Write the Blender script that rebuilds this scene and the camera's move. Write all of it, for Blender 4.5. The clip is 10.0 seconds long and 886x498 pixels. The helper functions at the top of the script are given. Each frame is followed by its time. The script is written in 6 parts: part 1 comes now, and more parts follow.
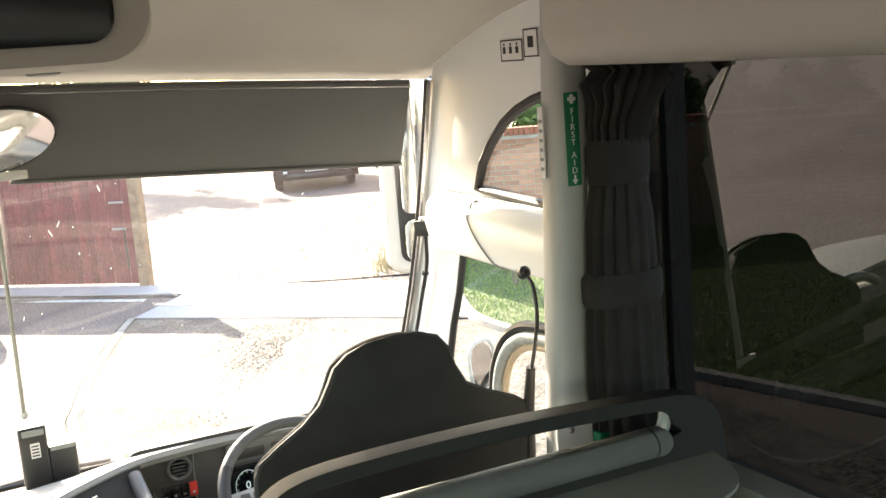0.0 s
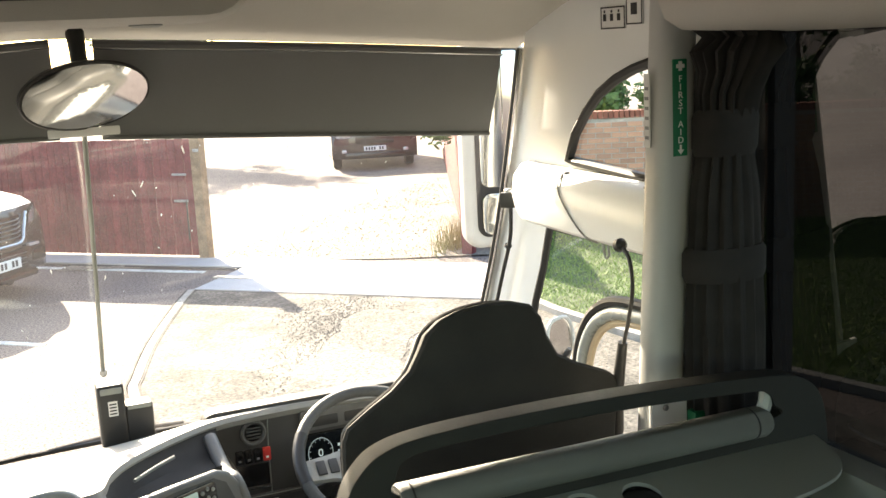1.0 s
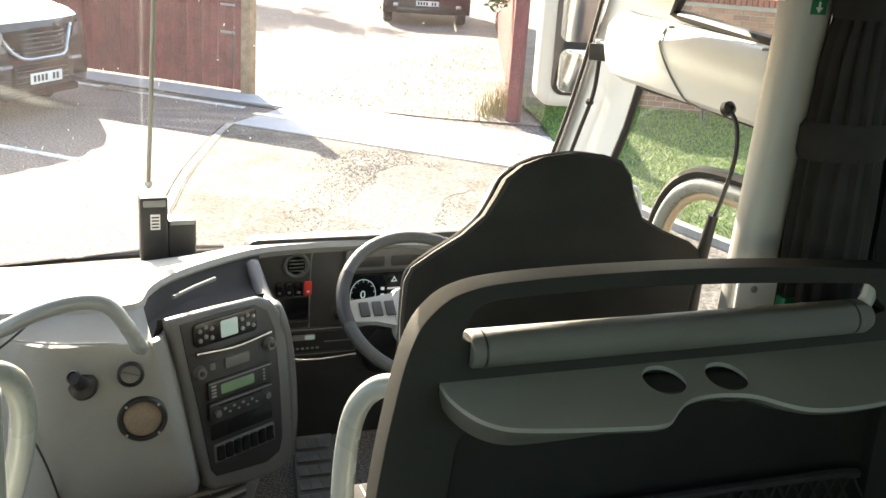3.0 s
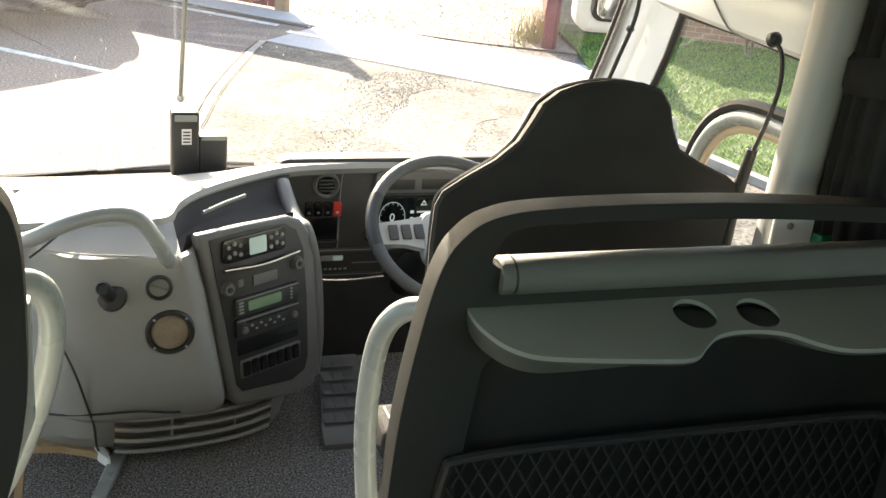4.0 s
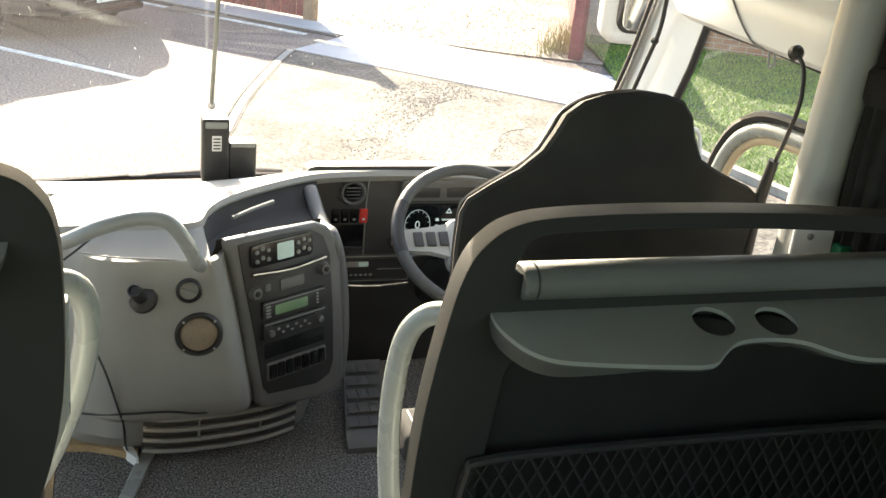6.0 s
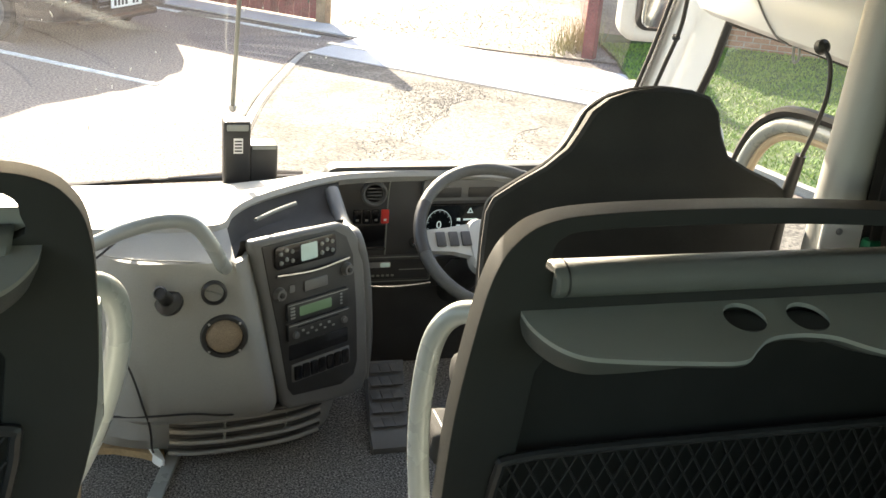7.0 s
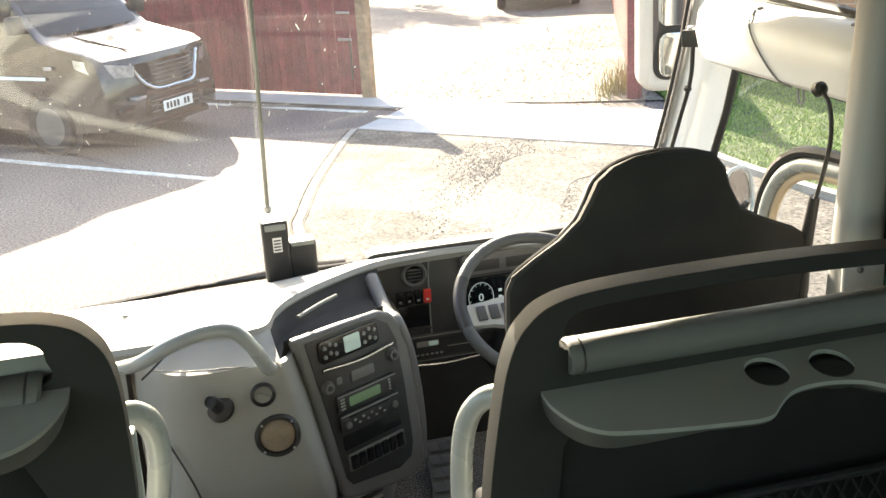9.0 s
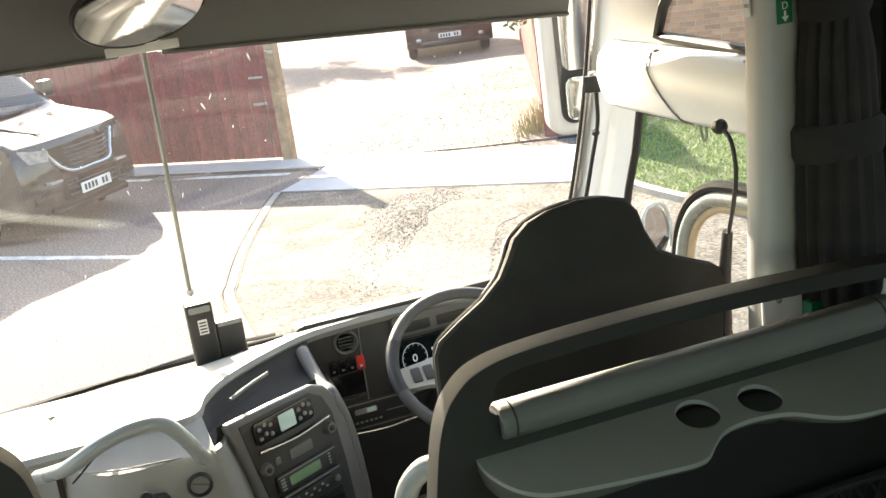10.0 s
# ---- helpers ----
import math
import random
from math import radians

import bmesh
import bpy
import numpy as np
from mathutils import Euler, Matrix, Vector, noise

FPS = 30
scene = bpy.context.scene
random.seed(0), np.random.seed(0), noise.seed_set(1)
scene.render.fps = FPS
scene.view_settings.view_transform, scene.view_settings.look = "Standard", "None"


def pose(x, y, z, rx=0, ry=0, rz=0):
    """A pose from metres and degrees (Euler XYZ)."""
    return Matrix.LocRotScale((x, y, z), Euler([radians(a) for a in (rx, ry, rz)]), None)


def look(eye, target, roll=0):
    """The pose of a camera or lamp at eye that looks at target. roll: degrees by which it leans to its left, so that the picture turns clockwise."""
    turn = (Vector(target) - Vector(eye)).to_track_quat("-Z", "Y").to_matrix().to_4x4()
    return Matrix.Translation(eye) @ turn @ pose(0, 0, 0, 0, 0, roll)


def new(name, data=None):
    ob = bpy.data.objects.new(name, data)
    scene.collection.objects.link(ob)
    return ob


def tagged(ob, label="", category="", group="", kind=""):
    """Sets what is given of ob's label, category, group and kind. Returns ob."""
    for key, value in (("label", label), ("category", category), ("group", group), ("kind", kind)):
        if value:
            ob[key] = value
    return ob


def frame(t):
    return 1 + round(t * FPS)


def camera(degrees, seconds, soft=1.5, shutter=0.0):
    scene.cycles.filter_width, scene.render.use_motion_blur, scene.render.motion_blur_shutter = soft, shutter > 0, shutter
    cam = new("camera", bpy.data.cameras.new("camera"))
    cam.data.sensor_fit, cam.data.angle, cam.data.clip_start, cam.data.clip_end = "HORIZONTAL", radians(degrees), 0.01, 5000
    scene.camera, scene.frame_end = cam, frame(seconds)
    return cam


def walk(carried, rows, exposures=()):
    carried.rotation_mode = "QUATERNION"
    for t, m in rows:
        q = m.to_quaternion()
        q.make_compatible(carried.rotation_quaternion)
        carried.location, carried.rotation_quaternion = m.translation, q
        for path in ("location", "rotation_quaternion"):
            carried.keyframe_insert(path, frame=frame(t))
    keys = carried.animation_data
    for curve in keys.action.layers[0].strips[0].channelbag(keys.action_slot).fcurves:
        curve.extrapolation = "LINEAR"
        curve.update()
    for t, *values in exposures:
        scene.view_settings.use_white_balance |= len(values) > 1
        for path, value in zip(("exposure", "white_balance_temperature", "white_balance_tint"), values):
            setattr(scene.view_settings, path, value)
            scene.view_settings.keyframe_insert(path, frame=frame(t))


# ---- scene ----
cam = camera(45.0, 10.0)
PATH = [
    (0, (0.112, 0.26, 2.75), (0.959, 2.037, 2.394), -4.4),
    (0.5, (0.097, 0.287, 2.713), (0.964, 2.315, 2.326), -4.3),
    (1, (0.049, 0.328, 2.714), (0.895, 2.36, 2.29), -2.9),
    (1.5, (0.029, 0.401, 2.686), (0.825, 2.416, 2.119), -1.1),
    (2, (0.025, 0.484, 2.656), (0.812, 2.475, 1.999), 1.1),
    (3.5, (0.011, 0.503, 2.619), (0.756, 2.477, 1.867), 5.0),
    (4, (0.015, 0.514, 2.616), (0.722, 2.466, 1.775), 5.6),
    (4.5, (0.01, 0.507, 2.615), (0.728, 2.472, 1.813), 6.2),
    (5, (-0.004, 0.501, 2.607), (0.717, 2.462, 1.799), 6.7),
    (5.5, (0.008, 0.478, 2.625), (0.689, 2.446, 1.801), 6.4),
    (7, (-0.018, 0.486, 2.619), (0.614, 2.47, 1.791), 4.8),
    (7.5, (-0.025, 0.489, 2.613), (0.553, 2.483, 1.771), 4.7),
    (8, (-0.004, 0.466, 2.635), (0.508, 2.474, 1.785), 3.5),
    (8.5, (0.034, 0.446, 2.658), (0.466, 2.505, 1.891), -0.6),
    (9, (0.065, 0.439, 2.686), (0.557, 2.502, 1.966), -3.5),
    (9.5, (0.068, 0.417, 2.705), (0.694, 2.447, 1.998), -6.7),
    (10, (0.1, 0.451, 2.714), (0.738, 2.501, 2.076), -8.1),
]
walk(cam, [(t, look(eye, target, roll)) for t, eye, target, roll in PATH], [(0, 2.85, 7700, 12), (0.5, 2.52, 7700, 11), (1.0, 2.5, 7750, 10), (10, 2.5, 7750, 10)])

# ---- sky and sun ----
SUN = Vector((-0.15, 2.27, 1.06)).normalized()
world = bpy.data.worlds.new("sky")
scene.world = world
world.use_nodes = True
sky = world.node_tree.nodes.new("ShaderNodeTexSky")
sky.sky_type, sky.sun_disc = "NISHITA", False
sky.sun_elevation = math.asin(SUN.z)
sky.sun_rotation = math.atan2(SUN.x, SUN.y)
world.node_tree.links.new(sky.outputs[0], world.node_tree.nodes["Background"].inputs[0])
world.node_tree.nodes["Background"].inputs[1].default_value = 0.15
sun = new("sun", bpy.data.lights.new("sun", "SUN"))
sun.data.energy, sun.data.angle, sun.data.color = 5.0, radians(0.5), (1.0, 0.93, 0.82)
sun.matrix_world = look(SUN * 40, (0, 0, 0))


# ---- materials ----
def mat(name, color, rough=0.5, metal=0.0, var=0.15, scale=8.0, grain=0.0, bump=0.0, bump_scale=200.0, tint=None, coat=0.0, rnd=0.0):
    """Base colour broken up at two scales, with fine relief. tint: a second colour for the large patches."""
    m = bpy.data.materials.new(name)
    m.use_nodes = True
    nt = m.node_tree
    b = nt.nodes["Principled BSDF"]
    b.inputs["Metallic"].default_value = metal
    b.inputs["Coat Weight"].default_value = coat
    tc = nt.nodes.new("ShaderNodeTexCoord")
    n1 = nt.nodes.new("ShaderNodeTexNoise")
    n1.inputs["Scale"].default_value, n1.inputs["Detail"].default_value = scale, 6
    n2 = nt.nodes.new("ShaderNodeTexNoise")
    n2.inputs["Scale"].default_value, n2.inputs["Detail"].default_value = bump_scale, 3
    for n in (n1, n2):
        nt.links.new(tc.outputs["Object"], n.inputs["Vector"])
    second = tint or [c * (1 - 2 * var) for c in color]
    r = nt.nodes.new("ShaderNodeMix")
    r.data_type = "RGBA"
    r.inputs[6].default_value, r.inputs[7].default_value = (*color, 1), (*second, 1)
    ramp = nt.nodes.new("ShaderNodeMapRange")
    ramp.inputs[1].default_value, ramp.inputs[2].default_value = 0.35, 0.68
    nt.links.new(n1.outputs[0], ramp.inputs[0])
    nt.links.new(ramp.outputs[0], r.inputs[0])
    out = r.outputs[2]
    if grain:
        g = nt.nodes.new("ShaderNodeMix")
        g.data_type, g.blend_type = "RGBA", "MULTIPLY"
        g.inputs[0].default_value = 1.0
        mr = nt.nodes.new("ShaderNodeMapRange")
        mr.inputs[1].default_value, mr.inputs[2].default_value = 0.3, 0.7
        mr.inputs[3].default_value, mr.inputs[4].default_value = 1 - grain, 1 + grain
        nt.links.new(n2.outputs[0], mr.inputs[0])
        nt.links.new(out, g.inputs[6])
        nt.links.new(mr.outputs[0], g.inputs[7])
        out = g.outputs[2]
    if rnd:
        oi = nt.nodes.new("ShaderNodeObjectInfo")
        hs = nt.nodes.new("ShaderNodeHueSaturation")
        mr = nt.nodes.new("ShaderNodeMapRange")
        mr.inputs[3].default_value, mr.inputs[4].default_value = 1 - rnd, 1 + rnd
        nt.links.new(oi.outputs["Random"], mr.inputs[0])
        nt.links.new(mr.outputs[0], hs.inputs["Value"])
        nt.links.new(out, hs.inputs["Color"])
        out = hs.outputs[0]
    nt.links.new(out, b.inputs["Base Color"])
    rr = nt.nodes.new("ShaderNodeMapRange")
    rr.inputs[3].default_value, rr.inputs[4].default_value = max(0.02, rough - 0.08), min(1, rough + 0.08)
    nt.links.new(n1.outputs[0], rr.inputs[0])
    nt.links.new(rr.outputs[0], b.inputs["Roughness"])
    if bump:
        bp = nt.nodes.new("ShaderNodeBump")
        bp.inputs["Strength"].default_value, bp.inputs["Distance"].default_value = bump, 0.002
        nt.links.new(n2.outputs[0], bp.inputs["Height"])
        nt.links.new(bp.outputs[0], b.inputs["Normal"])
    return m


def glass(name, tint=(1, 1, 1), gloss=0.02, mirror=0.05, dust=0.0):
    """A pane: it lets light straight through and mirrors a little, more at a slant. dust: how much of it a pinkish film
    covers, put in for dust and the haze of glare.
    """
    m = bpy.data.materials.new(name)
    m.use_nodes = True
    nt = m.node_tree
    nt.nodes.remove(nt.nodes["Principled BSDF"])
    tr, gl, mx, lw, pw, ma = (nt.nodes.new("ShaderNode" + k) for k in ("BsdfTransparent", "BsdfGlossy", "MixShader", "LayerWeight", "Math", "Math"))
    tr.inputs[0].default_value = (*tint, 1)
    gl.inputs["Roughness"].default_value = gloss
    lw.inputs[0].default_value = 0.5
    pw.operation, ma.operation = "POWER", "MULTIPLY_ADD"
    pw.inputs[1].default_value = 4.0
    ma.inputs[1].default_value, ma.inputs[2].default_value = 0.8, mirror
    nt.links.new(lw.outputs["Facing"], pw.inputs[0])
    nt.links.new(pw.outputs[0], ma.inputs[0])
    nt.links.new(ma.outputs[0], mx.inputs[0])
    nt.links.new(tr.outputs[0], mx.inputs[1])
    nt.links.new(gl.outputs[0], mx.inputs[2])
    out = mx.outputs[0]
    if dust:
        tl, fm, tc, big, fine, mr, mul = (nt.nodes.new("ShaderNode" + k) for k in ("BsdfTranslucent", "MixShader", "TexCoord", "TexNoise", "TexNoise", "MapRange", "Math"))
        tl.inputs[0].default_value = (0.88, 0.82, 0.86, 1)
        big.inputs["Scale"].default_value, fine.inputs["Scale"].default_value, fine.inputs["Detail"].default_value = 2.2, 55.0, 5
        for n in (big, fine):
            nt.links.new(tc.outputs["Object"], n.inputs["Vector"])
        mul.operation = "MULTIPLY"
        nt.links.new(big.outputs[0], mul.inputs[0])
        nt.links.new(fine.outputs[0], mul.inputs[1])
        mr.inputs[1].default_value, mr.inputs[2].default_value = 0.1, 0.42
        mr.inputs[3].default_value, mr.inputs[4].default_value = dust * 0.5, dust * 1.5
        nt.links.new(mul.outputs[0], mr.inputs[0])
        nt.links.new(mr.outputs[0], fm.inputs[0])
        nt.links.new(out, fm.inputs[1])
        nt.links.new(tl.outputs[0], fm.inputs[2])
        out = fm.outputs[0]
    nt.links.new(out, nt.nodes["Material Output"].inputs[0])
    return m


def glow(name, color, strength):
    m = mat(name, color, 0.3)
    b = m.node_tree.nodes["Principled BSDF"]
    b.inputs["Emission Color"].default_value = (*color, 1)
    b.inputs["Emission Strength"].default_value = strength
    return m


PLASTIC = mat("dark grey grained plastic", (0.017, 0.0187, 0.017), 0.6, var=0.1, scale=5, bump=0.25, bump_scale=900)
BACKPANEL = mat("black felt panel", (0.0125, 0.0132, 0.0118), 0.8, var=0.2, scale=6, grain=0.2, bump=0.3, bump_scale=600)
NETTING = mat("black elastic cord", (0.014, 0.014, 0.014), 0.7, var=0.2)
ROLL = mat("grey padded vinyl", (0.125, 0.134, 0.124), 0.55, var=0.08, scale=5, bump=0.3, bump_scale=700)
for m_ in (PLASTIC, BACKPANEL):
    m_.node_tree.nodes["Principled BSDF"].inputs["Specular IOR Level"].default_value = 0.38
BLACK = mat("black plastic", (0.026, 0.026, 0.026), 0.42, var=0.15, scale=12, bump=0.15, bump_scale=700)
GLOSS = mat("gloss black plastic", (0.012, 0.012, 0.013), 0.15, var=0.1)
DASH = mat("mid grey dashboard skin", (0.275, 0.277, 0.264), 0.55, var=0.06, scale=4, grain=0.1, bump=0.35, bump_scale=700)
CONSOLE = mat("charcoal console plastic", (0.118, 0.12, 0.118), 0.45, var=0.08, scale=6, bump=0.2, bump_scale=900)
TRAY = mat("grey moulded tray plastic", (0.225, 0.24, 0.225), 0.5, var=0.06, scale=4, bump=0.25, bump_scale=800)
PALE = mat("pale grey coach trim", (0.42, 0.425, 0.412), 0.5, var=0.04, scale=3, bump=0.15, bump_scale=500)
CEILING = mat("warm grey ceiling trim", (0.47, 0.45, 0.41), 0.75, var=0.05, scale=2.5, grain=0.06, bump=0.3, bump_scale=600)
WHITE = mat("white painted moulding", (0.76, 0.775, 0.77), 0.4, var=0.03, scale=3, bump=0.1, bump_scale=400)
SILVER = mat("silver grey painted tube", (0.33, 0.36, 0.35), 0.28, var=0.06, scale=9, coat=0.4, bump=0.1, bump_scale=500)
SATIN = mat("satin chrome trim", (0.62, 0.62, 0.62), 0.22, 1.0, var=0.05)
FABRIC = mat("black woven seat cloth", (0.024, 0.025, 0.024), 0.85, var=0.12, scale=10, grain=0.35, bump=0.6, bump_scale=1100)
PIPING = mat("grey vinyl bolster", (0.045, 0.045, 0.043), 0.5, var=0.06, bump=0.3, bump_scale=700)
CURTAIN = mat("dark brown curtain cloth", (0.021, 0.019, 0.018), 0.9, var=0.2, scale=14, grain=0.3, bump=0.6, bump_scale=1300)
CARPET = mat("black flecked carpet", (0.014, 0.014, 0.014), 0.95, tint=(0.3, 0.295, 0.28), scale=200, grain=0.9, bump=1.0, bump_scale=420)
RUBBER = mat("black rubber seal", (0.014, 0.014, 0.014), 0.6, var=0.15)
BLIND = mat("grey roller blind cloth", (0.175, 0.178, 0.178), 0.8, var=0.05, scale=3, grain=0.12, bump=0.3, bump_scale=1200)
TAN = mat("tan window trim", (0.5, 0.4, 0.27), 0.6, var=0.08)
WOOD = mat("oak look step edge", (0.45, 0.31, 0.17), 0.5, var=0.15, scale=18, grain=0.15, bump_scale=120)
GREEN = mat("green safety sign", (0.0, 0.16, 0.07), 0.4, var=0.05)
PAPER = mat("white printed label", (0.75, 0.75, 0.73), 0.55, var=0.03)
INK = mat("black ink", (0.02, 0.02, 0.02), 0.6, var=0.05)
INKGREY = mat("grey print", (0.25, 0.25, 0.25), 0.6, var=0.05)
MESH = mat("tan speaker mesh", (0.27, 0.21, 0.15), 0.7, var=0.1, scale=30, grain=0.5, bump=0.6, bump_scale=900)
RED = mat("red hazard button", (0.7, 0.05, 0.04), 0.35, var=0.04)
LCD = glow("pale lcd", (0.4, 0.55, 0.53), 0.045)
LCDG = glow("green lcd", (0.14, 0.24, 0.14), 0.018)
LCDW = glow("white display marks", (0.6, 0.75, 0.8), 0.075)
SCREEN = mat("dark display glass", (0.008, 0.011, 0.013), 0.12, var=0.1)
PANE = glass("clear coach glass", (0.96, 0.97, 0.96))
TINTED = glass("dark tinted glass", (0.015, 0.015, 0.015), 0.015, 0.075)
SALOONPANE = glass("green tinted saloon glass", (0.6, 0.7, 0.63))
SCREENPANE = glass("clear windscreen glass", (0.96, 0.97, 0.96), 0.03, 0.11, 0.011)
RIMLEATHER = mat("grey perforated leather", (0.07, 0.073, 0.072), 0.5, var=0.08, scale=20, grain=0.2, bump=0.5, bump_scale=500)
IPANEL = mat("charcoal instrument plastic", (0.05, 0.05, 0.05), 0.5, var=0.1, scale=10, bump=0.2, bump_scale=800)
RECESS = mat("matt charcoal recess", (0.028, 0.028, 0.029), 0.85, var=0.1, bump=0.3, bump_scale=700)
LIPGREY = mat("dark grey moulded lip", (0.05, 0.054, 0.05), 0.55, var=0.08, bump=0.25, bump_scale=800)
PADGREY = mat("light grey satin plastic", (0.36, 0.37, 0.36), 0.4, var=0.05, bump=0.1, bump_scale=600)
# Mirror colour held at half, to dim the bright ground it reflects.
WINGGLASS = mat("dimmed wing mirror glass", (0.5, 0.5, 0.48), 0.06, 1.0, var=0.05)
MIRROR = mat("mirror glass", (0.85, 0.86, 0.86), 0.03, 1.0, var=0.01)

ASPHALT = mat("worn asphalt", (0.125, 0.099, 0.091), 0.9, tint=(0.165, 0.132, 0.12), scale=0.9, grain=0.98, bump=0.9, bump_scale=42)
PATCHED = mat("patched gravelly asphalt", (0.112, 0.102, 0.09), 0.92, tint=(0.052, 0.048, 0.042), scale=2.6, grain=0.95, bump=1.0, bump_scale=34)
ROUGH = mat("rough grey gravel", (0.125, 0.115, 0.102), 0.95, tint=(0.075, 0.07, 0.062), scale=14, grain=0.8, bump=1.0, bump_scale=40)
GRAVEL = mat("pale gravel drive", (0.215, 0.185, 0.15), 0.95, tint=(0.15, 0.13, 0.105), scale=0.8, grain=0.6, bump=1.0, bump_scale=34)
CONCRETE = mat("pale concrete", (0.42, 0.42, 0.44), 0.85, tint=(0.34, 0.34, 0.35), scale=1.2, grain=0.15, bump=0.6, bump_scale=70)
KERB = mat("kerb stone", (0.3, 0.29, 0.27), 0.85, var=0.12, scale=6, grain=0.2, bump_scale=90)
PAINTLINE = mat("worn white road paint", (0.68, 0.68, 0.66), 0.8, tint=(0.42, 0.41, 0.4), scale=9, grain=0.25, bump_scale=60)
SOIL = mat("dark gutter", (0.045, 0.042, 0.04), 0.9, var=0.2)
TURF = mat("lawn soil", (0.05, 0.09, 0.02), 0.95, var=0.25, scale=3, grain=0.5, bump_scale=60)
BLADE = mat("grass blades", (0.16, 0.27, 0.04), 0.75, tint=(0.25, 0.33, 0.07), scale=1.5, grain=0.3, bump_scale=30)
LEAF = mat("green leaves", (0.06, 0.12, 0.02), 0.6, tint=(0.11, 0.17, 0.035), scale=2.0, grain=0.3, bump_scale=20)
BARK = mat("bark", (0.1, 0.075, 0.055), 0.9, var=0.25, scale=8, bump=1.0, bump_scale=40)
STAINED = mat("red-brown stained boards", (0.17, 0.024, 0.03), 0.7, tint=(0.115, 0.018, 0.022), scale=5, grain=0.3, bump=0.5, bump_scale=35, rnd=0.18)
TIMBER = mat("weathered timber post", (0.3, 0.2, 0.12), 0.8, var=0.18, scale=9, grain=0.25, bump_scale=60)
GALV = mat("galvanised steel", (0.5, 0.5, 0.5), 0.4, 0.9, var=0.15, scale=20)
BRICK = mat("yellow-red brick", (0.35, 0.155, 0.095), 0.85, tint=(0.4, 0.225, 0.13), scale=3.0, grain=0.25, bump=0.6, bump_scale=70, rnd=0.3)
BRICKRED = mat("red coping brick", (0.32, 0.11, 0.07), 0.85, var=0.15, scale=4, grain=0.2, bump_scale=70, rnd=0.2)
MORTAR = mat("lime mortar", (0.38, 0.34, 0.29), 0.9, var=0.1, scale=10, grain=0.2, bump_scale=90)
VANPAINT = mat("metallic dark grey car paint", (0.042, 0.038, 0.037), 0.25, 0.4, var=0.05, coat=0.8)
CARPAINT = mat("dark brown car paint", (0.022, 0.013, 0.013), 0.25, 0.2, var=0.05, coat=0.8)
CARGLASS = mat("dark car glass", (0.015, 0.018, 0.02), 0.06, var=0.05)
TYRE = mat("tyre rubber", (0.016, 0.016, 0.016), 0.8, var=0.15)
ALLOY = mat("wheel steel", (0.110, 0.110, 0.110), 0.5, 0.3, var=0.08)
LAMP = mat("headlamp glass", (0.55, 0.57, 0.6), 0.1, 0.6, var=0.2, scale=20)


# ---- mesh helpers ----
def obj(name, bm, material, smooth=True):
    bmesh.ops.recalc_face_normals(bm, faces=bm.faces)
    me = bpy.data.meshes.new(name)
    bm.to_mesh(me)
    bm.free()
    me.materials.append(material)
    for p in me.polygons:
        p.use_smooth = smooth
    ob = new(name, me)
    if smooth:
        me.set_sharp_from_angle(angle=radians(38))
    return ob


def thing(name, base, label, category, group=""):
    e = new(name)
    e.location, e.empty_display_size = base, 0.1
    return tagged(e, label, category, group)


def part(name, bm, material, parent, label="", smooth=True):
    ob = obj(name, bm, material, smooth)
    ob.parent = parent
    if parent.type == "EMPTY":
        ob.matrix_parent_inverse = Matrix.Translation(-parent.location)
    return tagged(ob, label)


def structure(name, bm, material, label="", smooth=True):
    return tagged(obj(name, bm, material, smooth), label, kind="structure")


def bevelled(bm, width, segments=2, angle=35):
    if width > 0:
        es = [e for e in bm.edges if len(e.link_faces) == 2 and e.calc_face_angle(0) > radians(angle)]
        bmesh.ops.bevel(bm, geom=es, offset=width, segments=segments, affect="EDGES", profile=0.6, clamp_overlap=True)
    return bm


def box(a, b, bev=0.0, m=None, seg=2):
    bm = bmesh.new()
    bmesh.ops.create_cube(bm, size=1)
    for v in bm.verts:
        v.co = Vector([(a[i] + b[i]) / 2 + v.co[i] * (b[i] - a[i]) for i in range(3)])
    bevelled(bm, bev, seg)
    if m:
        bm.transform(m)
    return bm


def curve(points, n=8, closed=False):
    """A smooth line through the points."""
    ps = [Vector(p) for p in points]
    k = len(ps)
    out = []
    for i in range(k if closed else k - 1):
        p0 = ps[i - 1] if (i or closed) else ps[0] * 2 - ps[1]
        p1, p2 = ps[i], ps[(i + 1) % k]
        p3 = ps[(i + 2) % k] if (closed or i + 2 < k) else p2 * 2 - p1
        for j in range(n):
            t = j / n
            out.append(0.5 * (2 * p1 + (p2 - p0) * t + (2 * p0 - 5 * p1 + 4 * p2 - p3) * t * t + (3 * p1 - p0 - 3 * p2 + p3) * t ** 3))
    if not closed:
        out.append(ps[-1])
    return out


def loft(rings, closed=True, caps=True):
    bm = bmesh.new()
    vs = [[bm.verts.new(p) for p in r] for r in rings]
    k = len(vs[0])
    for a, b in zip(vs, vs[1:]):
        for i in range(k if closed else k - 1):
            j = (i + 1) % k
            bm.faces.new((a[i], a[j], b[j], b[i]))
    if caps and closed:
        bm.faces.new(vs[0])
        bm.faces.new(vs[-1])
    return bm


